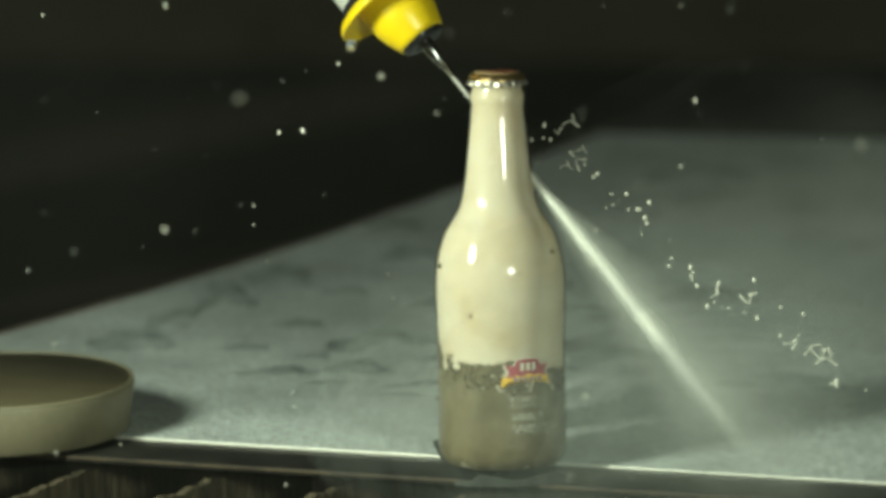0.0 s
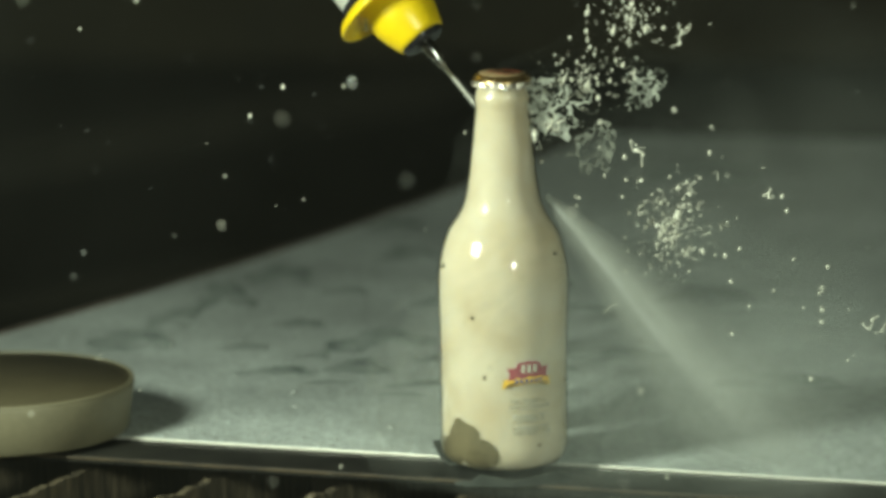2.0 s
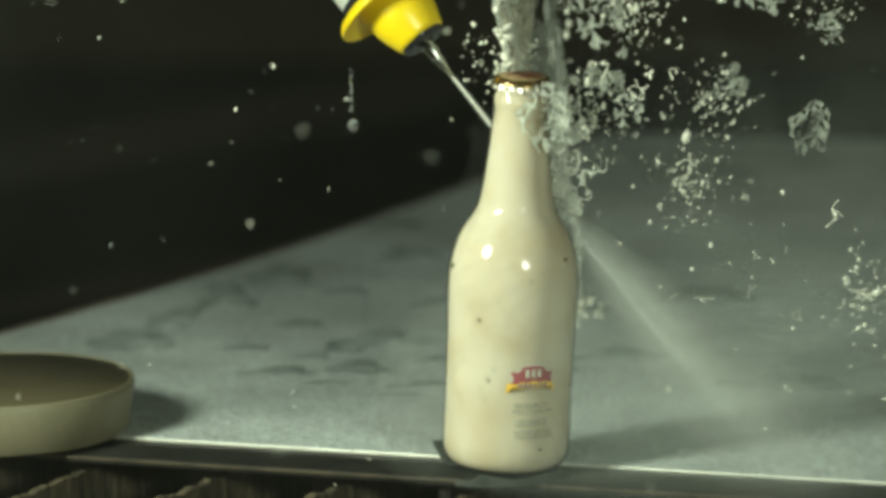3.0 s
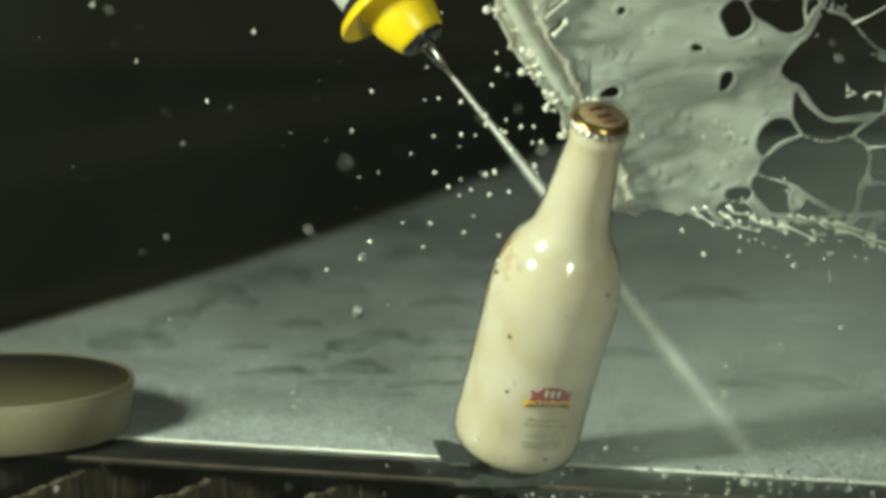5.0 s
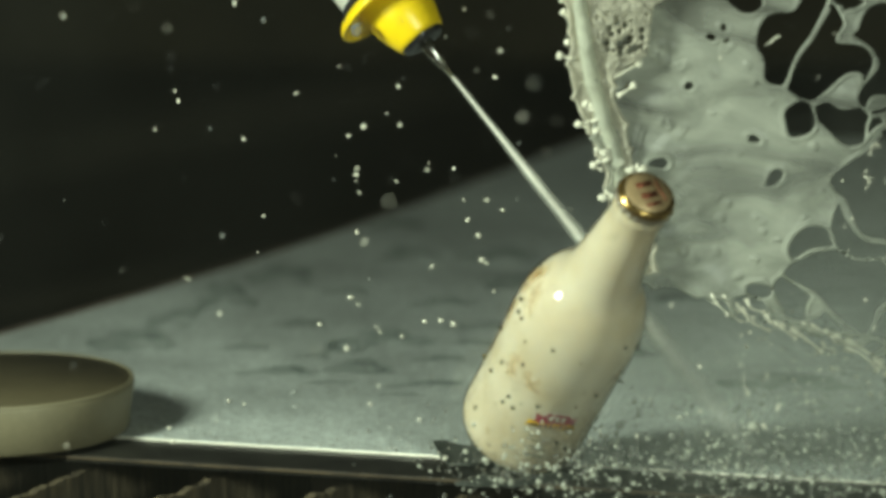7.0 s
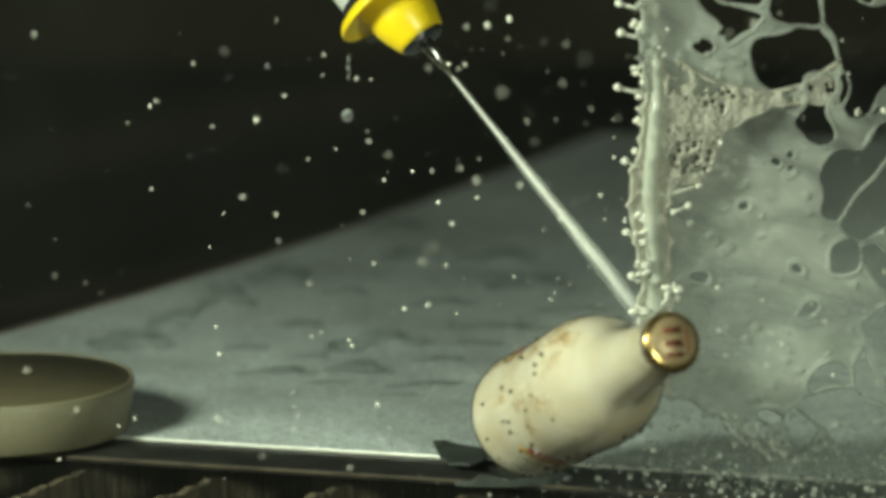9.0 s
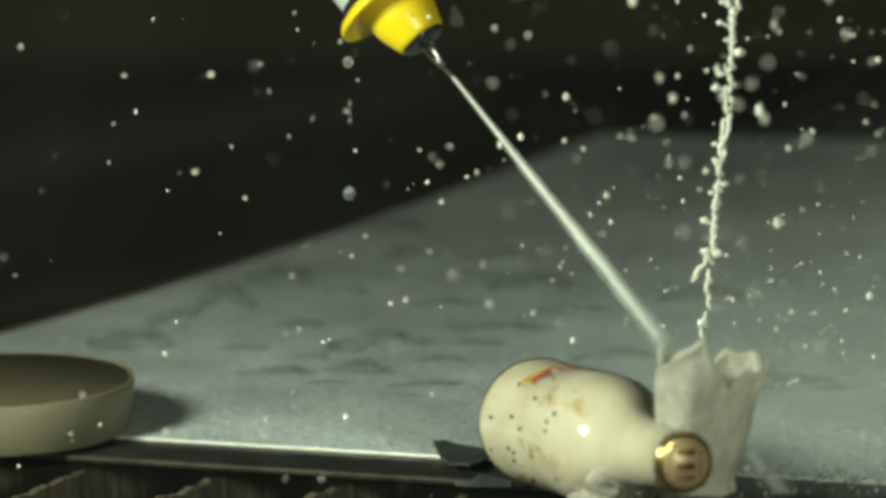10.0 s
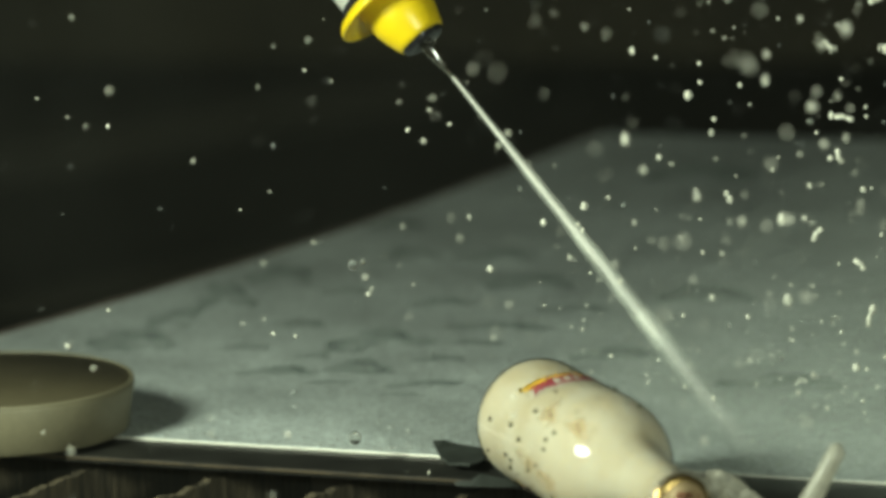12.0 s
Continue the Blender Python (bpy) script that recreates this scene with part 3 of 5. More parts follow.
def build_bottle():
    bottle = thing("soda_bottle", "sealed glass soda bottle full of cream-coloured foam", "bottle")
    glass = part("glass", lathe([(0.003, 0.0), (0.002, 0.012), *fine(BODY), (0.1885, 0.0)], 144), GLASS, bottle, "clear glossy bottle glass")
    glass.visible_shadow = False
    part("foam", lathe([(0.004, 0.0), (0.0035, 0.012), *[(max(z, 0.0012), r - 0.0009) for z, r in fine(BODY)], (0.186, 0.0)], 144), FOAM, bottle, "cream-coloured soda foam")
    # crimped cap with 21 teeth
    teeth = 21
    n = teeth * 6
    prof = [(0.1874, 0.01475), (0.1879, 0.01475), (0.1890, 0.0142), (0.1903, 0.0138), (0.1914, 0.0136), (0.1925, 0.0130), (0.1931, 0.0120), (0.1931, 0.0)]

    def flute(i, k):
        return (0.00062, 0.00055, 0.0004, 0.0002, 0.00005, 0, 0, 0)[k] * math.cos(2 * math.pi * i / 6)
    cap = part("cap", lathe([(0.1877, 0.0136)] + prof[:5], n, lambda i, k: flute(i, max(k - 1, 0))), SKIRT, bottle, "crimped tin crown cap")
    part("cap_rim", lathe([(0.1899, 0.01425), (0.1904, 0.0143), *prof[4:]], 96), GOLD, cap, "gold cap top")
    part("cap_print", lathe([(0.1931, 0.0113), (0.19335, 0.0112), (0.1934, 0.0)], 64), DISC, cap, "tan printed disc")
    # lettering of the cap, as plain bars
    bars = [box(0.0085, 0.0018, 0.0003, 0, (0, -0.0066, 0.1935)), box(0.0085, 0.0030, 0.0003, 0, (0, -0.0014, 0.1935)), box(0.0085, 0.0026, 0.0003, 0, (0, 0.0050, 0.1935)),
            box(0.0008, 0.0125, 0.0003, 0, (0.0068, 0, 0.1935))]
    bm = merge(bars)
    bmesh.ops.rotate(bm, verts=bm.verts[:], cent=(0, 0, 0), matrix=Matrix.Rotation(radians(47), 3, "Z"))
    part("cap_bars", bm, INK, cap, "rust-red print bars")
    # printed labels on the glass
    for az, size in ((FRONT, 0.86), (REAR, 1.42)):
        banner = [(-0.0135, -0.0045), (-0.0060, -0.0030), (0, -0.0027), (0.0060, -0.0030), (0.0135, -0.0045), (0.0115, 0.0005), (0.0135, 0.0042), (0.0085, 0.0040), (0.0065, 0.0072),
                  (0.0, 0.0080), (-0.0065, 0.0072), (-0.0085, 0.0040), (-0.0135, 0.0042), (-0.0115, 0.0005)]
        edge = [(x * size * 1.10, y * size * 1.16 - 0.0004) for x, y in banner]
        lab = part("label", patch_bm(az, 0.0495, 0, 0, -0.00022, 0.0001, 1, outline=[(x * size, y * size) for x, y in banner]), RED, bottle, "crimson banner label")
        part("label_ribbon", patch_bm(az, 0.0500, 0, 0, -0.00016, 0.0001, 1, outline=[(x * size, y * size) for x, y in ((-0.0160, -0.0085), (-0.008, -0.0062), (0, -0.0056), (0.008, -0.0062), (0.0145, -0.0080), (0.0135, -0.0030), (0.008, -0.0020), (0, -0.0014), (-0.008, -0.0020), (-0.0150, -0.0032))]), GOLDINK, lab, "yellow ribbon")
        part("label_border", patch_bm(az, 0.0495, 0, 0, -0.00030, 0.0001, 1, outline=edge), PALE, lab, "pale label border")
        for u in (-0.0036, 0.0, 0.0036):
            part("label_bar", patch_bm(az, 0.0495, 0, 0, -0.0001, 0.0001, 1, outline=slab(u * size - 0.0011 * size, 0.0012 * size, u * size + 0.0011 * size, 0.0058 * size, 4)), PALE, lab, "pale letter bar")
        for u in () if az == REAR else (-0.0075, -0.0045, -0.0015, 0.0015, 0.0045, 0.0075):
            part("label_bar", patch_bm(az, 0.0500, 0, 0, -0.0001, 0.0001, 1, outline=slab(u * size - 0.0009 * size, -0.0052 * size, u * size + 0.0009 * size, -0.0030 * size, 4)), BLUE, lab, "small blue letter bar")
        for (u, v, w, h) in () if az == REAR else ((0, 0.0365, 0.0095, 0.0012), (0.001, 0.0335, 0.011, 0.0010), (0, 0.0280, 0.0085, 0.0018), (0.002, 0.0220, 0.0105, 0.0022)):
            part("label_bar", patch_bm(az, v, 0, 0, -0.0002, 0.0001, 1, outline=slab(u - w, -h, u + w, h, 14)), FAINT, lab, "worn pale print bar")
    # the word on the ribbon of the second label
    font = bpy.data.curves.new("ribbon_word", "FONT")
    font.body, font.size, font.align_x, font.align_y, font.extrude = "SODA", 0.0046, "CENTER", "CENTER", 0.0
    carrier = bpy.data.objects.new("ribbon_word", font)
    me = bpy.data.meshes.new_from_object(carrier)
    bpy.data.objects.remove(carrier)
    for v in me.vertices:
        zz = 0.0500 - 0.0058 + v.co.y - 6.0 * v.co.x ** 2
        rr, a = radius_at(zz) - 0.00004, REAR + v.co.x * 1.5 / radius_at(zz)
        v.co = (rr * math.cos(a), rr * math.sin(a), zz)
    me.materials.append(BLUE)
    word = new("ribbon_word", me)
    word.parent = lab
    tagged(word, "small blue lettering")
    # brown streaks of soda in the foam
    rnd = random.Random(4)
    late_parts = []
    for k in range(18):
        az = radians(rnd.uniform(165, 215)) if k < 8 else radians(rnd.uniform(215, 300)) if k < 15 else rnd.uniform(0, 6.28)
        z = rnd.uniform(0.080, 0.112) if k < 8 else rnd.uniform(0.045, 0.105)
        w, h = rnd.uniform(0.003, 0.008), rnd.uniform(0.004, 0.011)
        go = rnd.uniform(3.4, 4.6) if k < 8 else rnd.uniform(5.6, 8.6)
        for lay in range(3):
            ob = part("soda_streak", patch_bm(az, z, w * (1 - 0.27 * lay), h * (1 - 0.27 * lay), -0.0008 + 0.0002 * lay, 0.0004, k, 0.75), STAIN, bottle, "brown soda streak")
            ob.visible_shadow = False
            late_parts.append((ob, Matrix.Identity(4), az, go))
    # murky soda at the foot, which turns to foam
    murk = []
    for row, (z, count, tall) in enumerate(((0.0375, 13, 0.0080), (0.0275, 11, 0.0095), (0.0165, 11, 0.0085), (0.0088, 11, 0.0076), (0.0500, 12, 0.0070), (0.0440, 13, 0.0080))):
        for i in range(count):
            az = 2 * math.pi * (i + 0.5 * row) / count
            ob = part("murky_soda", patch_bm(az, z + (0.006 if row in (0, 4, 5) else 0.002) * noise.noise(Vector((i * 2.2, row, 1))) - (0.006 * math.cos(az + 0.6) if row in (0, 4, 5) else 0), 0.0115, tall, -0.0003 if row < 4 else -0.0004, 0.0009 if row < 4 else 0.0003, i + 20 * row, 0.65 if row in (0, 4, 5) else 0.3), SODA if row < 4 else SWIRL, bottle, "murky brown soda")
            murk.append((ob, az, row))
    # beads of water on the glass
    beads = ball(0.001, (1, 1, 1), 0, 0, 1)
    me = mesh_from(beads, "bead", BEAD)
    for k in range(60):
        az, z = FRONT + rnd.gauss(0, 1.4), rnd.uniform(0.01, 0.11)
        s = rnd.uniform(0.45, 1.45)
        ob = new("bead", me)
        ob.parent = bottle
        r = radius_at(z)
        ob.matrix_basis = Matrix.Translation((r * math.cos(az), r * math.sin(az), z)) @ Matrix.Diagonal((s, s, s, 1))
        ob.visible_shadow = False
        if k % 5:
            late_parts.append((ob, ob.matrix_basis.copy(), az, rnd.uniform(4.5, 7.0)))
    return bottle, murk, late_parts


BOTTLE = (
    (0, -0.0002, -0.0193, 0.0013, -3.6, -93.6, -1.1),
    (1, -0.0002, -0.0228, 0.0018, -4.1, -97.3, -1.2),
    (2, 0.0006, -0.0145, 0.0021, 0.9, -40, -2.4),
    (2.6, 0.0004, -0.0194, 0.0022, 1.9, -30, -2.9),
    (3.2, 0.0012, -0.0199, 0.003, 5.7, -35.5, -4.6),
    (4.8, 0.0045, -0.0144, 0.0087, 22.5, -56.2, -8.4),
    (5.5, 0.0045, -0.0144, 0.0122, 30.8, -57.5, -7.2),
    (6.2, 0.0059, -0.0164, 0.0152, 37.1, -60.2, -6.8),
    (6.5, 0.0067, -0.0141, 0.0159, 40.0, -61.4, -10.2),
    (7.2, 0.007, -0.0159, 0.0181, 45.9, -62.8, -14.5),
    (8.8, 0.0103, -0.0267, 0.0251, 65.1, -67.6, -24),
    (9.2, 0.0114, -0.0314, 0.0269, 71.6, -68.3, -30),
    (9.6, 0.012, -0.0462, 0.0285, 77.7, -68.7, -31),
    (10, 0.0141, -0.0489, 0.0301, 84.9, -69.5, -31),
    (10.4, 0.0145, -0.0457, 0.0312, 89.5, -70.0, -32),
    (11, 0.0138, -0.0568, 0.0331, 90.7, -70.1, -32.5),
    (12, 0.0135, -0.0601, 0.0336, 91.0, -70.1, -33),
)


def bottle_pose(x, y, z, tilt, way, spin):
    return (Matrix.Translation((x, y, z)) @ Matrix.Rotation(radians(way), 4, "Z") @ Matrix.Rotation(radians(tilt), 4, "Y")
            @ Matrix.Rotation(radians(spin - way), 4, "Z"))


# ---- the splash ----


def film_mesh(name, x0, x1, z0, z1, nx, nz, field, bulge, thick, material):
    """A film of liquid: where field(x, z) is above zero, with thick rounded rims and real holes."""
    xs, zs = np.linspace(x0, x1, nx), np.linspace(z0, z1, nz)
    f = np.array([[field(x, z) for z in zs] for x in xs])
    gx, gz = np.gradient(f, xs[1] - xs[0], zs[1] - zs[0])
    keep = [(i, j) for i in range(nx - 1) for j in range(nz - 1) if (f[i, j] + f[i + 1, j] + f[i, j + 1] + f[i + 1, j + 1]) > 0]
    kept = set(keep)
    used = sorted({(i + a, j + b) for i, j in keep for a in (0, 1) for b in (0, 1)})
    verts, index, back = [], {}, {}
    for i, j in used:
        x, z, v = xs[i], zs[j], f[i, j]
        rim = not all((i - a, j - b) in kept for a in (0, 1) for b in (0, 1))
        if rim:
            g = gx[i, j] ** 2 + gz[i, j] ** 2 + 1e-9
            k = max(-1.0, min(1.0, v / g ** 0.5 / (xs[1] - xs[0])))
            x, z = x - k * (xs[1] - xs[0]) * gx[i, j] / g ** 0.5, z - k * (zs[1] - zs[0]) * gz[i, j] / g ** 0.5
        y = bulge(x, z)
        d = abs(v) / ((gx[i, j] ** 2 + gz[i, j] ** 2) ** 0.5 + 1e-6)
        t = thick * (0.55 + 1.9 * math.exp(-((d - 0.0012) / 0.0012) ** 2))
        index[i, j] = len(verts)
        verts.append((x, y - (0 if rim else t), z))
        if rim:
            back[i, j] = index[i, j]
        else:
            back[i, j] = len(verts)
            verts.append((x, y + t, z))
    faces = []
    for i, j in keep:
        q = [(i, j), (i + 1, j), (i + 1, j + 1), (i, j + 1)]
        faces.append([index[p] for p in q])
        faces.append([back[p] for p in q[::-1]])
    me = bpy.data.meshes.new(name)
    me.from_pydata(verts, [], faces)
    me.materials.append(material)
    smooth(me)
    return me


def worley(x, z, seed):
    d = noise.voronoi(Vector((x, seed, z)))[0]
    return d[0], d[1]


def sheet_field(x, z):
    """Wide film that fans up and away from where the jet strikes the neck; torn into webs towards its far side."""
    left = x + 0.42 * z + 0.0030 * max(0, math.sin(z * 520 + 2 * noise.noise(Vector((z * 80, 3, 1))))) ** 4 - 0.004 * noise.noise(Vector((z * 60, 4, 1)))
    fray = min(1.0, max(0.0, x / 0.08))
    low = z + 0.024 + 0.18 * x + 0.003 * noise.noise(Vector((x * 70, 2, 0))) + 0.008 * noise.noise(Vector((x * 22, 7, 0))) + fray * 0.007 * noise.noise(Vector((x * 190, 4, 2)))
    low = low if z < 0.05 else 1
    low = min(low, 0.042 + z + 0.25 * x) if x < 0.01 else low
    f = min(left, low, 0.205 - x + 0.02 * noise.noise(Vector((z * 40, 1, 2))), 0.215 - z + 0.02 * noise.noise(Vector((x * 40, 8, 2))))
    # holes drawn out along the flow
    px, pz = x + 0.02, z + 0.012
    r, phi = math.hypot(px, pz), math.atan2(pz, px)
    wx, wz = noise.noise(Vector((x * 45, z * 45, 0))), noise.noise(Vector((x * 45, z * 45, 9)))
    a, b = worley(phi * 4.6 + 0.35 * wx, r * 24 + 0.6 * wz, 3.3)
    u = min(1.0, max(0.0, (r - 0.092 + 0.030 * noise.noise(Vector((x * 18, z * 18, 4))) - 0.05 * max(0.0, phi - 0.7)) / 0.075))
    size = 0.2 / max(0.05, 4.6 / r * 0.2)
    hole = (a - 1.02 * u ** 0.7 + 0.02) * min(0.04, 0.6 * size)
    web = 0.0011 - (b - a) * 0.018
    # small round holes, like lace
    c, d = worley(x * 120 + wx, z * 120 + wz, 7.1)
    lace = (c - 0.62 * max(0.0, noise.noise(Vector((x * 26, z * 26, 17))) * 2.0 - 0.45)) / 110
    return min(f, max(hole, web), max(lace, 0.0006 - (d - c) / 130))


def sheet_bulge(x, z):
    r, phi = math.hypot(x + 0.02, z + 0.012), math.atan2(z + 0.012, x + 0.02)
    bend = 0.8 * noise.noise(Vector((x * 28, z * 28, 3)))
    ridge = 0.0016 * noise.noise(Vector((phi * 4 + bend, r * 34 + bend, 2))) + 0.0007 * noise.noise(Vector((phi * 9 + bend, r * 60, 6)))
    return 0.006 * math.sin(x * 38 + z * 21) + 0.004 * noise.noise(Vector((x * 30, z * 22, 5))) + ridge * min(1.0, r / 0.05) + 0.10 * x * x


def build_film():
    ob = new("soda_film", film_mesh("soda_film", -0.105, 0.21, -0.085, 0.235, 350, 350, sheet_field, sheet_bulge, 0.0006, MILK))
    tagged(ob, "torn milky film of soda thrown up by the jet", "liquid film")
    # threads and beads that tear off the film's lower and far margin
    rnd = random.Random(77)
    bms = []
    for k in range(46):
        x = 0.03 + 0.165 * rnd.random() ** 0.8
        z = -0.024 - 0.18 * x + rnd.uniform(-0.002, 0.006) if k % 3 else rnd.uniform(-0.03, 0.12)
        x = x if k % 3 else 0.13 + 0.06 * rnd.random()
        d = Vector((x + 0.02, 0, z - (0.02 if k % 3 else -0.012))).normalized()
        n = Vector((-d.z, 0, d.x)) * rnd.uniform(-0.003, 0.003)
        span = rnd.uniform(0.006, 0.022)
        p = Vector((x, sheet_bulge(x, z), z)) - d * 0.004
        t = rnd.uniform(0.0004, 0.0009)
        q = [p, p + d * span * 0.4 + n, p + d * span * 0.75 + n * 0.6, p + d * span]
        bms.append(tube(q, [t * 2.2, t, t * 0.7, t * 1.2], 7))
        bms.append(ball(t * rnd.uniform(1.6, 2.6), (1, 1, 1), 0.3, k, 2, p + d * span))
        for j in range(rnd.randint(1, 4)):
            bms.append(ball(t * rnd.uniform(0.9, 2.0), (1, 1, 1.2), 0.4, k + j, 1, p + d * (span + rnd.uniform(0.003, 0.025)) + Vector((rnd.gauss(0, 0.004), rnd.gauss(0, 0.006), rnd.gauss(0, 0.004)))))
    part("film_fringe", merge(bms), BLOB, ob, "fringe of milky threads and beads")
    return ob


EDGE = math.degrees(math.atan(0.42))     # the film's striking edge leans by this much
WEB = ((-0.003, 0.0125, 0.027, 0.035, 0.057, 0.073, 0.092), (0.070, 0.076, 0.080, 0.102, 0.113, 0.115, 0.112), (0.149, 0.140, 0.130, 0.127, 0.122, 0.125, 0.136))


def column_field(x, z):
    """Upright ribbon over the struck neck, with scalloped rims and a web that reaches out to one side."""
    half = float(np.interp(z, (-0.02, 0.03, 0.07, 0.10, 0.14, 0.17, 0.20), (0.0100, 0.0075, 0.0105, 0.0075, 0.0050, 0.0040, 0.0030)))
    half += 0.0018 * max(0, math.sin(z * 390 + 3 * noise.noise(Vector((z * 50, 1, x * 9))))) ** 3 + 0.0022 * noise.noise(Vector((z * 55, 3 if x < 0 else 8, 0)))
    ribbon = min(half - abs(x - 0.0015 * math.sin(z * 60)), z + 0.026, 0.215 - z)
    web = -1.0
    if x > -0.003:
        lo, hi = float(np.interp(x, WEB[0], WEB[1])), float(np.interp(x, WEB[0], WEB[2]))
        rim = min(z - lo + 0.002 * noise.noise(Vector((x * 120, 2, 1))), hi - z, 0.092 - x)
        a, b = worley(x * 260, z * 260, 5.5)
        pore = (a - 0.62 * (0.5 + 1.1 * noise.noise(Vector((x * 50, z * 50, 3))))) / 260 if rim > 0.0022 else 1
        web = min(rim, pore)
    return max(ribbon, web)


def build_column():
    def bulge(x, z):
        return 0.003 * math.sin(z * 45) + 0.0014 * noise.noise(Vector((x * 160, z * 90, 2)))
    ob = new("soda_column", film_mesh("soda_column", -0.02, 0.096, -0.028, 0.218, 150, 300, column_field, bulge, 0.0007, CUP))
    tagged(ob, "upright ribbon of milky soda over the struck neck", "liquid column")
    pts, rad = [], []
    for i in range(60):
        z = -0.024 + 0.232 * i / 59
        x = 0.0015 * math.sin(z * 60) + 0.0006 * noise.noise(Vector((z * 70, 2, 8)))
        pts.append((x, bulge(x, z), z))
        rad.append((0.0040 + 0.0009 * noise.noise(Vector((z * 130, 6, 1)))) * (1 - 0.62 * max(0, i - 28) / 31))
    part("column_core", tube(pts, rad, 12), DENSE, ob, "dense white core")
    bms = []
    for k, (z, side, out) in enumerate(((0.018, 1, 0.006), (0.030, -1, 0.004), (0.052, -1, 0.005), (0.074, 1, 0.014), (0.088, -1, 0.007), (0.124, -1, 0.013), (0.150, -1, 0.012), (0.164, -1, 0.013), (0.186, 1, 0.006), (0.194, -1, 0.008), (0.064, 1, 0.009))):
        edge = float(np.interp(z, (0, 0.03, 0.07, 0.10, 0.14, 0.20), (0.0080, 0.0070, 0.0100, 0.0070, 0.0045, 0.0028))) - 0.001
        q = [(side * edge, bulge(0, z), z), (side * (edge + out * 0.5), bulge(0, z), z + 0.001), (side * (edge + out), bulge(0, z), z + 0.003)]
        bms += [tube(q, [0.0019, 0.0009, 0.0010], 8), ball(0.0021, (1, 1, 1), 0.25, k, 2, q[2])]
    part("column_beads", merge(bms), BLOB, ob, "milky beads on short stalks")
    return ob


THREAD = ((0.0935, 0.100), (0.1045, 0.117), (0.1045, 0.136), (0.1063, 0.153), (0.1124, 0.183), (0.1125, 0.205), (0.1139, 0.219), (0.1114, 0.245))


def build_thread():
    """Thin knotted thread that is left of the ribbon, in lengths that part from one another."""
    out = []
    for k, (a, b) in enumerate(zip(THREAD, THREAD[1:])):
        rnd = random.Random(140 + k)
        end = Vector((b[0] - a[0], 0, b[1] - a[1]))
        pts = [end * (i / 8) + Vector((0.0012 * math.sin(i * 1.9 + k) * math.sin(i / 8 * math.pi), 0, 0)) for i in range(9)]
        bms = [tube(pts, [0.00095 + 0.0006 * abs(math.sin(i * 0.8 + k * 1.7)) for i in range(9)], 9)]
        for j in range(2):
            p = pts[rnd.randint(1, 7)]
            d = Vector((rnd.choice((-1, -1, 1)), 0, rnd.uniform(0, 0.7))).normalized() * rnd.uniform(0.003, 0.0065)
            bms += [tube([p, p + d * 0.5, p + d], [0.0013, 0.0007, 0.0009], 7), ball(rnd.uniform(0.0013, 0.0024), (1.3, 1, 0.9), 0.5, k + j, 2, p + d)]
        ob = part("soda_thread", merge(bms), BLOB)
        tagged(ob, "knotted length of milky soda thread in the air", "liquid thread", "lengths of the broken thread")
        out.append(ob)
    return out


def crown_field(x, z):
    h = 0.025 + 0.013 * noise.noise(Vector((x * 38, 3, 1))) + 0.005 * noise.noise(Vector((x * 120, 1, 7)))
    return min(h - z, z + 0.012, x + 0.060, 0.060 - x)


def build_crown():
    """A cup of foam that stands up round the broken neck."""
    def wrap(me, r):
        for v in me.vertices:
            a = v.co.x / 0.060 * math.pi * 0.98
            rr = r + v.co.z * 0.20 + v.co.y + 0.004 * math.sin(a * 2 + 1)
            v.co = (rr * math.cos(a), rr * math.sin(a), v.co.z)
        return me
    me = film_mesh("foam_splash", -0.061, 0.061, -0.013, 0.050, 150, 70, crown_field, lambda x, z: 0.0016 * noise.noise(Vector((x * 90, z * 90, 3))), 0.0009, CUP)
    ob = new("foam_splash", wrap(me, 0.0135))
    ob.scale = (1.1, 1.0, 1.75)
    tagged(ob, "ragged cup of milky foam splashing at the bottle's neck", "splash")
    return ob


def build_spill():
    """Lumps of foam that well out of the broken neck."""
    out = []
    for k, (size, flat) in enumerate(((0.012, 0.7), (0.010, 0.9), (0.013, 0.6), (0.008, 1.0))):
        bm = ball(size, (1.2, 1.0, flat), 0.9, k + 31, 4)
        for v in bm.verts:
            v.co += v.co.normalized() * 0.0016 * noise.noise(v.co * 260)
        ob = part("foam_lump", bm, CUP)
        tagged(ob, "lump of milky foam welling from the broken neck", "foam", "foam at the neck")
        out.append(ob)
    return out


def build_finger():
    """A leaning finger of foam with a rounded end, which stands up out of the spill."""
    pts = [(0.0, 0, -0.020), (0.001, 0, -0.006), (0.003, 0, 0.006), (0.007, 0.001, 0.017), (0.0115, 0.001, 0.027), (0.0140, 0.001, 0.0325), (0.0150, 0.001, 0.0350)]
    bm = merge([tube(pts, [0.011, 0.0085, 0.0058, 0.0043, 0.0044, 0.0040, 0.0018], 18), ball(0.0105, (1.7, 1.1, 0.55), 0.7, 8, 3, (-0.008, 0, -0.008)), ball(0.008, (1.6, 1.1, 0.6), 0.7, 9, 3, (0.014, 0.002, -0.010))])
    for v in bm.verts:
        v.co += Vector((noise.noise(v.co * 150), 0, noise.noise(v.co * 150 + Vector((5, 0, 0))))) * 0.0016
    ob = part("foam_finger", bm, CUP)
    tagged(ob, "leaning finger of milky foam rising from the spill", "foam")
    return ob


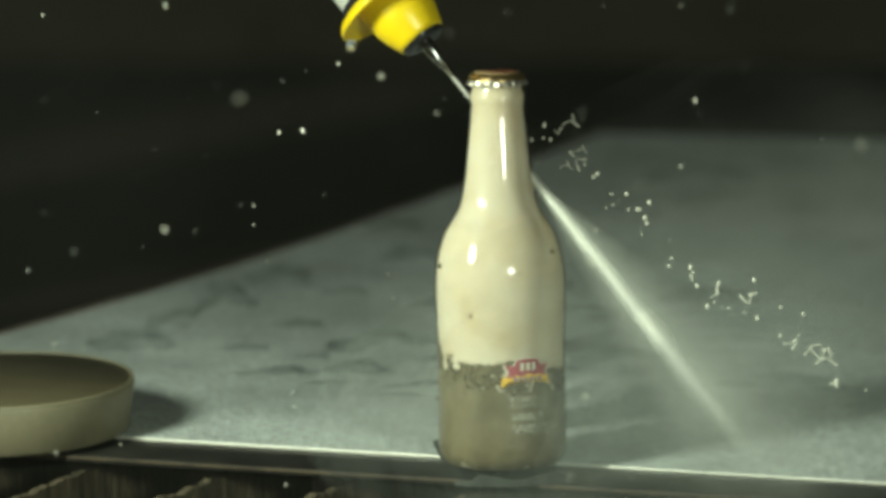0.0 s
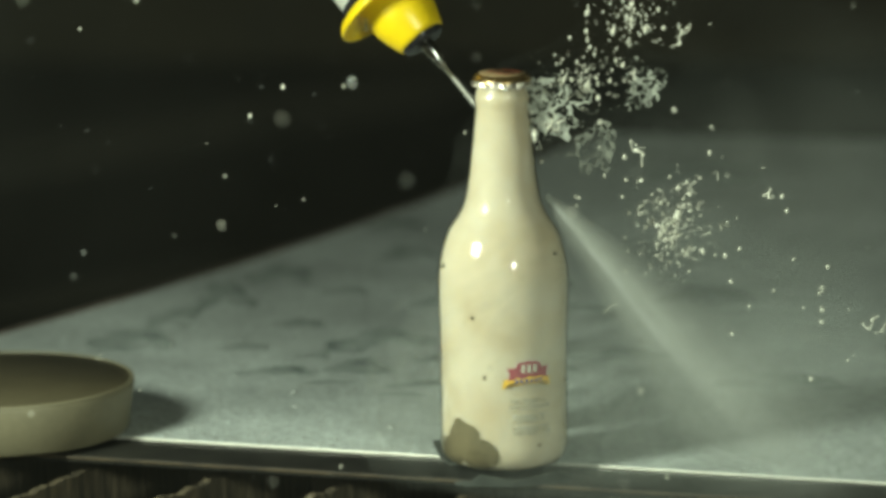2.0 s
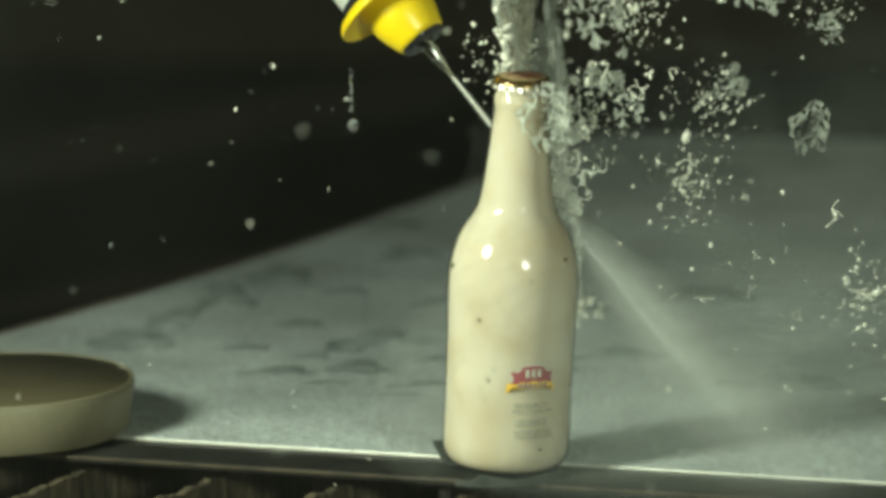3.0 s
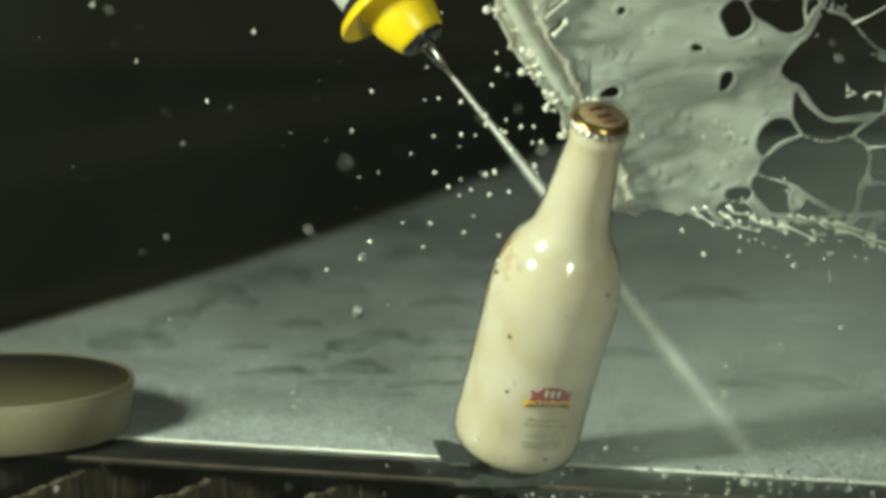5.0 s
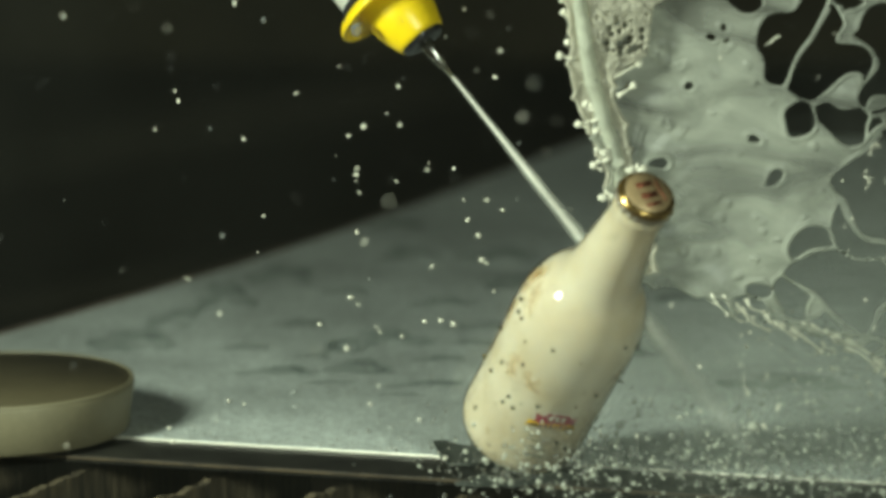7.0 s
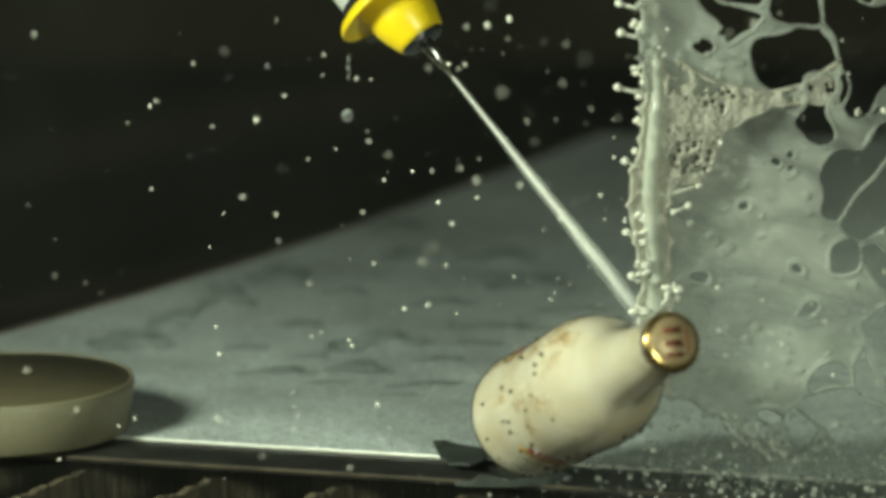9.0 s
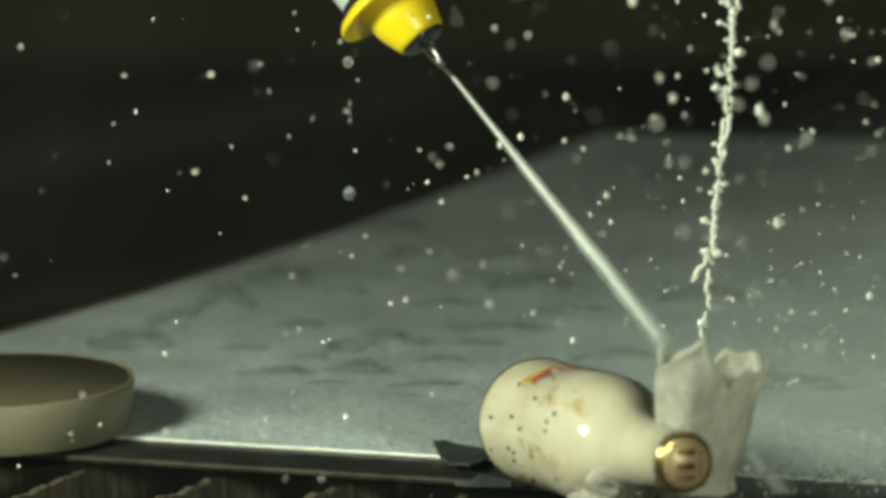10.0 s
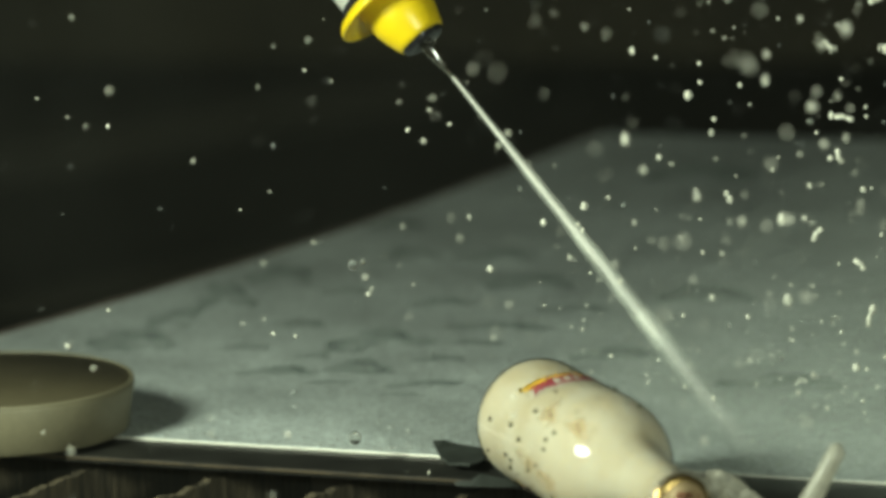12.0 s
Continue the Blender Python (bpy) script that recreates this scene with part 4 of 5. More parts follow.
def strand_bm(seed, size):
    """A knot of forked threads and beads of liquid."""
    rnd = random.Random(seed)
    bms = []
    p0 = Vector((0, 0, 0))
    ends = [p0]
    for k in range(rnd.randint(2, 4)):
        p = rnd.choice(ends)
        d = Vector((rnd.gauss(0, 1), rnd.gauss(0, 0.5), rnd.gauss(0, 1))).normalized() * size * rnd.uniform(0.35, 0.7)
        bend = Vector((rnd.gauss(0, 1), 0, rnd.gauss(0, 1))) * size * 0.12
        q = [p, p + d * 0.33 + bend, p + d * 0.66 + bend * 0.8, p + d]
        t = size * rnd.uniform(0.035, 0.075)
        bms.append(tube(q, [t * 1.2, t * 0.7, t * 0.6, t * 1.1], 7))
        bms.append(ball(t * rnd.uniform(1.1, 1.7), (1, 1, 1), 0.3, seed + k, 1, p + d))
        ends.append(p + d)
    return merge(bms)


def lace_mesh(seed):
    """A scrap of film torn into threads."""
    def field(x, z):
        a, b = worley(x * 105 + 0.9 * noise.noise(Vector((x * 120, z * 120, seed))), z * 105 + 0.9 * noise.noise(Vector((x * 120, z * 120, seed + 9))), seed * 4.7)
        d = (x * x * 1.2 + z * z) ** 0.5
        edge = 0.024 - d + 0.016 * noise.noise(Vector((x * 70, z * 70, seed * 2.2)))
        thin = 0.0007 + 0.0010 * noise.noise(Vector((x * 60, z * 60, seed)))
        return min(edge, thin - (b - a) / 230)
    return film_mesh("soda_clot", -0.03, 0.03, -0.03, 0.03, 130, 130, field, lambda x, z: 0.004 * noise.noise(Vector((x * 60, z * 60, seed))), 0.0003, LACE)


def build_burst():
    """Clots of soda that burst from the neck."""
    rnd = random.Random(11)
    meshes = [mesh_from(strand_bm(50 + k, 0.010), "soda_clot", BLOB) for k in range(14)]
    big = [lace_mesh(k) for k in range(7)]
    drops = [mesh_from(ball(0.0011, (1, 1, 1.3), 0.6, k, 2), "soda_clot", BLOB) for k in range(6)]
    out = []
    for k in range(300):
        me = rnd.choice(drops if k % 3 or k % 5 == 1 else meshes) if k % 18 else big[k // 18 % 7]
        ob = new("soda_clot", me)
        tagged(ob, "small milky clot of soda flung from the bottle", "soda clot", "flying soda clots")
        s = rnd.uniform(0.35, 1.05) if k % 18 else rnd.uniform(0.35, 0.7)
        ob.scale = (s, s, s)
        out.append(ob)
    return out


def build_puffs():
    """Puffs of fine spray: shoals of very small drops."""
    out = []
    for k in range(12):
        rnd = random.Random(170 + k)
        bms = []
        for i in range(180):
            d = Vector((rnd.gauss(0, 1), rnd.gauss(0, 1), rnd.gauss(0, 1))).normalized() * 0.026 * rnd.random() ** 0.85
            bms.append(ball(0.00042 * math.exp(rnd.gauss(0, 0.5)), (1, 1, rnd.uniform(1, 2)), 0.3, i, 1, d))
        ob = part("spray_puff", merge(bms), BLOB)
        tagged(ob, "puff of fine milky spray from the bottle's neck", "spray", kind="stuff")
        out.append(ob)
    return out


def build_chain():
    """Milky blobs in the thread that hangs over the struck neck."""
    rnd = random.Random(23)
    out = []
    for k in range(26):
        r = rnd.uniform(0.0009, 0.0019)
        reach = rnd.uniform(0.0015, 0.0045)
        bm = merge([ball(r * 1.05, (rnd.uniform(0.9, 1.5), 1, 1), 0.4, k, 2, (-reach, 0, 0.001)), tube([(0.0042, 0.0004, 0.0006), (0, 0, 0), (-reach * 0.5, 0, 0.0004), (-reach, 0, 0.001)], [0.0014, 0.0013, 0.0008, 0.0009], 8)])
        ob = part("soda_blob", bm, BLOB)
        tagged(ob, "milky blob of soda hanging in the air", "soda blob", "blobs of the broken thread")
        out.append(ob)
    return out


def build_drops():
    """Drops of spray all round the table."""
    rnd = random.Random(5)
    clear_me = [mesh_from(ball(0.001, (1, 1, 1 + 0.15 * k), 0.25, k, 2), "water_drop", DROP) for k in range(4)]
    milky_me = [mesh_from(ball(0.001, (1, 1, 1 + 0.2 * k), 0.35, k + 5, 2), "water_drop", BLOB) for k in range(4)]
    out = []
    for k in range(335):
        milky = rnd.random() < 0.4 or k >= 190
        ob = new("water_drop", rnd.choice(milky_me if milky else clear_me))
        s = min(2.4, 0.42 * math.exp(rnd.gauss(0, 0.55)))
        ob.scale = (s, s, s)
        late = k >= 190
        if late:
            s = rnd.uniform(0.5, 1.15) if k % 5 else rnd.uniform(1.2, 2.0)
            s *= 1.25 if k >= 290 else 1
            ob.scale = (s, s, s)
        tagged(ob, "small milky drop in the air" if milky else "small clear drop of water in the air", "water drop", "drops of spray")
        out.append((ob, rnd.random(), rnd.random(), rnd.random(), rnd.uniform(0, 6.28), late))
    return out


def build_boil():
    """Splashing water over the table's front, in a few rigid shoals of beads."""
    out = []
    for k in range(9):
        rnd = random.Random(70 + k)
        bms = []
        for i in range(210):
            p = (rnd.gauss(0, 0.026), rnd.gauss(0, 0.03), abs(rnd.gauss(0, 0.016)))
            bms.append(ball(0.0008 * math.exp(rnd.gauss(0, 0.38)), (1, 1, 1), 0.4, i, 1, p))
        ob = part("spray_shoal", merge(bms), LACE if k % 3 == 1 else DROP)
        tagged(ob, "shoal of splashing water beads over the table", "splashing water", kind="stuff")
        out.append(ob)
    return out


def build_swarms():
    """Loose swarms of drops that hang over the table late on."""
    out = []
    for k in range(8):
        rnd = random.Random(300 + k)
        bms = []
        for i in range(46 if k < 5 else 120):
            if k < 5:
                y = rnd.uniform(-0.55, 0.50)
                p = (-0.06 + 0.28 * rnd.random() ** 0.75, y, 0.24 * rnd.random() ** 0.7 - 0.17 * y)
                r = 0.00055 * math.exp(rnd.gauss(0, 0.5))
            else:
                y = rnd.uniform(-0.22, 0.12)
                p = (rnd.gauss(0, 0.045), y, abs(rnd.gauss(0, 0.035)) - 0.17 * y)
                r = 0.00038 * math.exp(rnd.gauss(0, 0.45))
            bms.append(ball(r, (1, 1, rnd.uniform(1, 1.5)), 0.35, i, 2 if k < 5 else 1, p))
        ob = part("drop_swarm", merge(bms), (DROP, BLOB, DROP, BLOB, BLOB, BLOB, DROP, BLOB)[k])
        tagged(ob, "loose swarm of small drops in the air", "spray", kind="stuff")
        out.append(ob)
    return out


def build_drips():
    out = []
    for k, r in enumerate((0.0030, 0.0022, 0.0032, 0.0028)):
        ob = part("falling_drop", ball(r, (0.95, 0.95, 1.08), 0.1, k, 3), DROP)
        tagged(ob, "clear drop of water falling from the yellow brim", "water drop", "drips from the guard")
        out.append(ob)
    threads = []
    for n in (11, 7):
        thread = part("drip_thread", tube([(0.0004 * math.sin(i * 1.7), 0, -0.0021 * i) for i in range(n)], [0.0004 + 0.0007 * abs(math.sin(i * 1.3 + n)) for i in range(n)], 8), DROP)
        tagged(thread, "thin beaded thread of water under the brim", "water thread", "drips from the guard")
        threads.append(thread)
    return out, threads


build_setting()
build_table()
build_sheet()
build_puddles()
build_puck()
build_torn()
build_head()
jet_upper, jet_middle, jet_lower, plume = build_jet()
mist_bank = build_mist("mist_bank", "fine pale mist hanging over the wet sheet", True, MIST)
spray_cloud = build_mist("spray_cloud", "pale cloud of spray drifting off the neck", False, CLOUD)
soda_bottle, murky, late_parts = build_bottle()
film_ob = build_film()
column_ob = build_column()
thread_obs = build_thread()
crown_ob = build_crown()
spill = build_spill()
finger = build_finger()
clots = build_burst()
chain = build_chain()
puffs = build_puffs()
spray = build_drops()
shoals = build_boil()
swarms = build_swarms()
drips, drip_threads = build_drips()


def motions():
    rows = [(r[0], bottle_pose(*r[1:])) for r in BOTTLE]
    walk(soda_bottle, rows)

    def bottle_at(t):
        ts = [r[0] for r in BOTTLE]
        return bottle_pose(*[float(np.interp(t, ts, [r[k] for r in BOTTLE])) for k in range(1, 7)])

    # the murky soda gives way to foam, from the top down
    for ob, az, row in murky:
        side = math.cos(az - math.pi)
        go = (0.9, 1.3, 1.6, 1.8, 0.5, 0.7)[row] + 0.35 * side + 0.2 * math.sin(az * 5)
        inward = Matrix.Translation((-0.006 * math.cos(az), -0.006 * math.sin(az), 0))
        still = Matrix.Identity(4)
        walk(ob, [(0, still), (max(0.1, go), still), (go + 0.7, inward), (12, inward)])

    # brown streaks and beads come up through the foam
    for ob, m, az, go in late_parts:
        sunk = Matrix.Translation((-0.005 * math.cos(az), -0.005 * math.sin(az), 0)) @ m
        if ob.name.startswith("soda_streak") and math.sin(az * 7) > -0.4:
            walk(ob, [(0, sunk), (go, sunk), (go + 0.6, m), (9.4, m), (10.3, sunk), (12, sunk)])
        else:
            walk(ob, [(0, sunk), (go, sunk), (go + 0.6, m), (12, m)])

    # jet: the tail draws back while the fallen bottle stands in its way
    walk(jet_upper, [(0, along(0)), (12, along(0))])
    away = [(0, along(0)), (0.74, along(0)), (0.97, along(0.26)), (3.02, along(0.26)), (3.2, along(0))]
    walk(jet_middle, away + [(12, along(0))])
    walk(jet_lower, away + [(7.4, along(0)), (8.5, along(0.14)), (9.7, along(0.14)), (10.4, along(0.004)), (12, along(0))])

    def fan(s, turn=0):
        m = along(s)
        at = m.to_translation()
        return Matrix.Translation(at) @ Matrix.Rotation(radians(turn), 4, "Y") @ Matrix.Translation(-at) @ m
    walk(plume, [(0, fan(0.075, -2)), (0.5, fan(0.22, -2)), (0.9, fan(0.064, -5)), (1.2, fan(0.062, -6)), (1.42, fan(0.36)), (1.58, fan(0.36)), (1.9, fan(0.076, -4)), (2.5, fan(0.076, -2)), (2.75, fan(0.088, -3)), (3.0, fan(0.076, -4)), (3.5, fan(0.085, -3)), (4.1, fan(0.36)), (12, fan(0.36))])

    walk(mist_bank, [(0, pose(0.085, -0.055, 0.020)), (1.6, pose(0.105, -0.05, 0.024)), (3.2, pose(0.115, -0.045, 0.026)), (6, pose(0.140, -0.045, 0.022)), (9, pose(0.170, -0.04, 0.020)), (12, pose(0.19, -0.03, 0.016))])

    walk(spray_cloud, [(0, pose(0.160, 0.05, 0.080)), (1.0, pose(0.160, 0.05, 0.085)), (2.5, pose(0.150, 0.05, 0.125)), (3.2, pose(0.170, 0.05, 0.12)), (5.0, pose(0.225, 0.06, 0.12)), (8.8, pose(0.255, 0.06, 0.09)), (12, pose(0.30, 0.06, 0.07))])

    # film: opens out from behind the neck, hangs over it, then turns edge-on
    def film_pose(x, y, z, lean, yaw):
        return Matrix.Translation((x, y, z)) @ Matrix.Rotation(radians(lean), 4, "Y") @ Matrix.Rotation(radians(yaw), 4, "Z")
    film_rows = [(0, film_pose(0.002, 0.085, -0.085, 0, 90)), (1.4, film_pose(0.002, 0.085, -0.085, 0, 90)), (2.5, film_pose(0.004, 0.08, -0.080, 0, 90)), (2.8, film_pose(0.008, 0.06, -0.020, 0, 88)), (3.2, film_pose(0.020, 0.02, 0.160, 0, 68)), (3.8, film_pose(0.027, 0.01, 0.160, 0, 40)),
                 (4.8, film_pose(0.040, 0.005, 0.150, -3, 8)), (5.5, film_pose(0.047, 0.0, 0.143, -3, 4)), (6.2, film_pose(0.055, -0.005, 0.132, 3, 4)), (7.2, film_pose(0.058, -0.02, 0.115, 12, 8)),
                 (8.8, film_pose(0.066, -0.045, 0.070, 22, 10)), (9.1, film_pose(0.076, -0.045, 0.078, 20, 20)), (9.3, film_pose(0.086, -0.04, 0.14, 16, 40)), (9.5, film_pose(0.102, -0.03, 0.215, 12, 52)), (10.0, film_pose(0.13, -0.02, 0.34, 8, 70)), (10.6, film_pose(0.12, -0.06, 0.46, 6, 88)), (12, film_pose(0.16, -0.06, 0.62, 6, 88))]
    walk(film_ob, film_rows)

    # ribbon: the film's thick striking edge, left standing as the film turns away, then drawn up
    tilt = Matrix.Rotation(radians(-EDGE), 4, "Y")
    column_rows = [(t, m @ Matrix.Translation((0.006, 0, 0)) @ tilt) for t, m in film_rows if t <= 8.8]
    column_rows += [(9.2, film_pose(0.077, -0.05, 0.066, 1.5, 12)), (9.5, film_pose(0.085, -0.055, 0.070, 2.3, 4)), (9.65, film_pose(0.087, -0.056, 0.080, 2.6, 30)), (9.8, film_pose(0.093, -0.058, 0.150, 3, 60)), (10.0, film_pose(0.102, -0.06, 0.30, 3, 75)), (12, film_pose(0.16, -0.06, 0.62, 3, 80))]
    walk(column_ob, column_rows)
    for k, ob in enumerate(thread_obs):
        (x, z), u = THREAD[k], k / 7
        rows = [(t, m @ Matrix.Translation((0.0, 0.0005, 0.012 + 0.17 * u))) for t, m in column_rows if t <= 9.5]
        rows += [(9.75, pose(x - 0.006, -0.059, z - 0.010, 0, 0, 0)), (10.05, pose(x, -0.06, z)), (10.3, pose(x + 0.006, -0.06, z + 0.004 + 0.02 * u, 0, 16 * math.sin(k * 2.0), 0)),
                 (10.7, pose(x + 0.014 + 0.004 * math.sin(k), -0.06, z + 0.03 + 0.09 * u, 0, 45 * math.sin(k * 2.0), 0)), (11.3, pose(x + 0.03, -0.06, z + 0.10 + 0.2 * u, 0, 80 * math.sin(k * 2.0), 0)), (12, pose(x + 0.04, -0.06, z + 0.20 + 0.3 * u, 0, 110 * math.sin(k * 2.0), 0))]
        walk(ob, rows)

    # cup of foam: inside the bottle until the jet breaks the neck
    inside = [(r[0], bottle_pose(*r[1:]) @ pose(0, 0, 0.028)) for r in BOTTLE if r[0] < 9.7]
    walk(crown_ob, inside + [(10.0, pose(0.090, -0.185, 0.044, 10, 8, 0)), (10.4, pose(0.098, -0.190, 0.042, 8, 10, 20)), (11.0, pose(0.100, -0.193, 0.006, 4, 16, 45)), (11.6, pose(0.102, -0.195, -0.028, 2, 18, 55)), (12, pose(0.104, -0.195, -0.052, 0, 20, 60))])

    kept = [(q[0], bottle_pose(*q[1:]) @ pose(0, 0, 0.05)) for q in BOTTLE if q[0] < 9.7]
    walk(finger, kept + [(10.2, pose(0.082, -0.185, 0.010)), (10.8, pose(0.108, -0.190, 0.012, 0, -14, 0)), (11.5, pose(0.126, -0.195, 0.016, 0, -4, 0)), (12, pose(0.135, -0.20, 0.014, 0, 6, 0))])

    for k, ob in enumerate(spill):
        kept = [(q[0], bottle_pose(*q[1:]) @ pose(0, 0, 0.03 + 0.012 * k)) for q in BOTTLE if q[0] < 9.7]
        x, y, z = ((0.090, -0.186, 0.030), (0.100, -0.192, 0.024), (0.074, -0.196, 0.018), (0.110, -0.190, 0.016))[k]
        walk(ob, kept + [(10.3, pose(x, y, z, 0, 0, 20 * k)), (11.0, pose(x + 0.004, y, z - 0.004, 0, 15, 20 * k)), (12, pose(x + 0.008, y, z - 0.009, 0, 30, 20 * k))])

    # clots burst from the neck
    rnd = random.Random(31)
    for k, ob in enumerate(clots):
        go = rnd.uniform(1.42, 3.3) if k % 5 else rnd.uniform(0.0, 0.6)
        if k % 11 == 0 and k % 18:
            go = rnd.uniform(4.2, 6.4)
        ang = radians(rnd.gauss(26, 38))
        speed = rnd.uniform(0.04, 0.26)
        if k % 5 == 1 and k % 18:
            go, ang, speed = rnd.uniform(2.5, 3.9), radians(rnd.gauss(150, 38)), rnd.uniform(0.012, 0.05)
        if 1.4 < go < 1.6:
            ang -= radians(75)
        vel = Vector((math.cos(ang) * speed, rnd.uniform(-0.05, 0.05), math.sin(ang) * speed))
        if k % 18 == 0 and go < 1.2:
            go += 1.45
        if k % 18 == 0:
            ang, speed = radians(rnd.uniform(-5, 85)), rnd.uniform(0.03, 0.12)
            vel = Vector((math.cos(ang) * speed, rnd.uniform(-0.05, 0.05), math.sin(ang) * speed))
        early = k % 5 == 0 and k % 18 and go < 0.7
        if early:
            ang, speed = radians(rnd.gauss(-30, 13)), rnd.uniform(0.05, 0.13)
            vel = Vector((math.cos(ang) * speed, rnd.uniform(-0.02, 0.02), math.sin(ang) * speed))
        axis = Vector((rnd.gauss(0, 1), rnd.gauss(0, 1), rnd.gauss(0, 1))).normalized()
        hide = pose(rnd.uniform(-0.003, 0.003), rnd.uniform(-0.003, 0.003), rnd.uniform(0.055, 0.085))
        held = [(t, bottle_at(t) @ hide) for t in np.arange(0, go, 0.8)] + [(go, bottle_at(go) @ hide)]
        start = bottle_at(go) @ Vector((0.012, 0.0, rnd.uniform(0.135, 0.17)))
        if early:
            go, held = 0, []
            u = rnd.random() ** 1.25
            way = (0, 0.17, 0.30, 0.43, 0.56, 0.80, 1.0)
            start = Vector((float(np.interp(u, way, (0.019, 0.044, 0.063, 0.082, 0.101, 0.142, 0.170))) + rnd.gauss(0, 0.005), 0.01, float(np.interp(u, way, (0.161, 0.148, 0.123, 0.101, 0.079, 0.060, 0.024))) + rnd.gauss(0, 0.005)))
            vel = Vector((rnd.uniform(0.015, 0.05), rnd.uniform(-0.02, 0.02), rnd.uniform(-0.01, 0.012)))
        flight = [] if held else [(0, Matrix.Translation(start))]
        for s in (0.12, 0.6, 1.2, 2.4, 4.0):
            p = start + vel * s * (1 if k % 18 else 1 + 0.6 * s) + Vector((0, 0, -0.5 * 0.012 * s * s))
            flight.append((go + s, Matrix.Translation(p) @ Matrix.Rotation(s * rnd.uniform(0.2, 0.7), 4, axis)))
        tail = flight[-1][1]
        if flight[-1][0] < 11.9:
            flight.append((12, Matrix.Translation(vel * 3.0) @ tail))
        walk(ob, held + [f for f in flight if f[0] <= 12.01])

    # puffs of spray from the neck, to both sides
    for k, ob in enumerate(puffs):
        go = 1.18 + 0.165 * k
        ang = radians((-25, 50, -35, 42, 80, 28, -12, 55, 12, 120, 35, 70)[k])
        speed = 0.10 + 0.035 * (k % 3)
        hide = pose(0, 0, 0.060)
        held = [(t, bottle_at(t) @ hide) for t in np.arange(0, go, 0.8)] + [(go, bottle_at(go) @ hide)]
        start = bottle_at(go) @ Vector((0.012, 0.02, 0.150))
        fly = [(go + d, Matrix.Translation(start + Vector((math.cos(ang), 0.1, math.sin(ang))) * speed * d) @ Matrix.Rotation(0.5 * d, 4, "Y")) for d in (0.15, 0.6, 1.2, 2.4)]
        walk(ob, held + fly + [(12, Matrix.Translation(Vector((math.cos(ang), 0.1, math.sin(ang))) * 0.6) @ fly[-1][1])])

    # blobs ride on the film's edge, then part from one another
    for k, ob in enumerate(chain):
        u = k / (len(chain) - 1)
        ride = []
        for t, m in column_rows:
            if t <= 9.65:
                z = 0.015 + 0.185 * u + 0.006 * math.sin(k * 4.3)
                at = m @ Vector((-0.0052, 0, z))
                ride.append((t, Matrix.Translation(at) @ pose(0, 0, 0, 0, 25 * math.sin(k * 2.1), 0)))
        x, z = 0.093 + 0.023 * u + rnd.uniform(-0.0015, 0.0015), 0.064 + 0.182 * u
        wag = math.sin(k * 1.7)
        ride += [(10.1, pose(x + 0.008, -0.06, z + 0.006, 0, 90 + 14 * math.sin(k), 0)), (10.6, pose(x + 0.022 + 0.004 * wag, -0.06, z + 0.010 + 0.03 * u, 0, 90 + 40 * math.sin(k), 0)),
                 (11.0, pose(x + 0.046 + 0.012 * wag, -0.06, z + 0.012 + 0.06 * u + 0.005 * math.sin(k * 3.1), 0, 95 + 80 * math.sin(k), 0)),
                 (12, pose(x + 0.085 + 0.03 * wag, -0.06, z + 0.015 + 0.16 * u + 0.01 * math.sin(k * 3.1), 0, 100 + 130 * math.sin(k), 0))]
        walk(ob, ride)

    # drops drift through the air, more of them as the jet goes on
    for k, (ob, a, b, c, ph, late) in enumerate(spray):
        x, y, z = -0.24 + 0.46 * a ** 0.85, -0.60 + 0.95 * b, 0.01 + 0.24 * c
        z -= 0.15 * (y + 0.05)
        vx, vz = 0.010 * math.cos(ph) + 0.003, 0.010 * math.sin(ph)
        path = [(t, Matrix.Translation((x + vx * (t - 6), y, z + vz * (t - 6) - 0.0004 * (t - 6) ** 2))) for t in (0, 3, 6, 9, 12)]
        if late:
            x, y = -0.05 + 0.27 * a ** 0.8, -0.60 + 1.05 * b
            z = 0.04 + 0.22 * c - 0.17 * (y + 0.05)
            if k >= 275:
                x, z = 0.075 + 0.125 * a, 0.150 + 0.100 * c - 0.17 * (y + 0.05)
            rise = 0.12 + 0.1 * a
            path = [(0, Matrix.Translation((x - 0.02, y, z + 0.42))), (7.6, Matrix.Translation((x - 0.02, y, z + 0.30))), (9.0, Matrix.Translation((x - 0.005, y, z + rise * 0.6))), (10.2, Matrix.Translation((x, y, z + 0.02))), (12, Matrix.Translation((x + 0.01 * math.cos(ph), y, z - 0.02 + 0.02 * math.sin(ph))))]
        walk(ob, path)

    # water boils up over the table's front
    for k, ob in enumerate(shoals):
        x, y = 0.002 + 0.027 * k, -0.045 - 0.02 * math.sin(k * 1.9) - 0.008 * k
        up = [(0, -0.06), (3.4, -0.07), (4.8, -0.045 + 0.003 * k), (5.5, -0.022 + 0.003 * k), (6.4, -0.004 + 0.003 * (k % 2) - (0.02 if k < 2 else 0)), (7.2, 0.003), (8.8, -0.002 if k > 2 else -0.03), (9.6, -0.006 if k > 2 else -0.05), (10.6, -0.045), (12, -0.06)]
        walk(ob, [(t, pose(x + 0.004 * math.sin(t * 1.3 + k), y, z, 0, 0, 6 * math.sin(t + k))) for t, z in up])

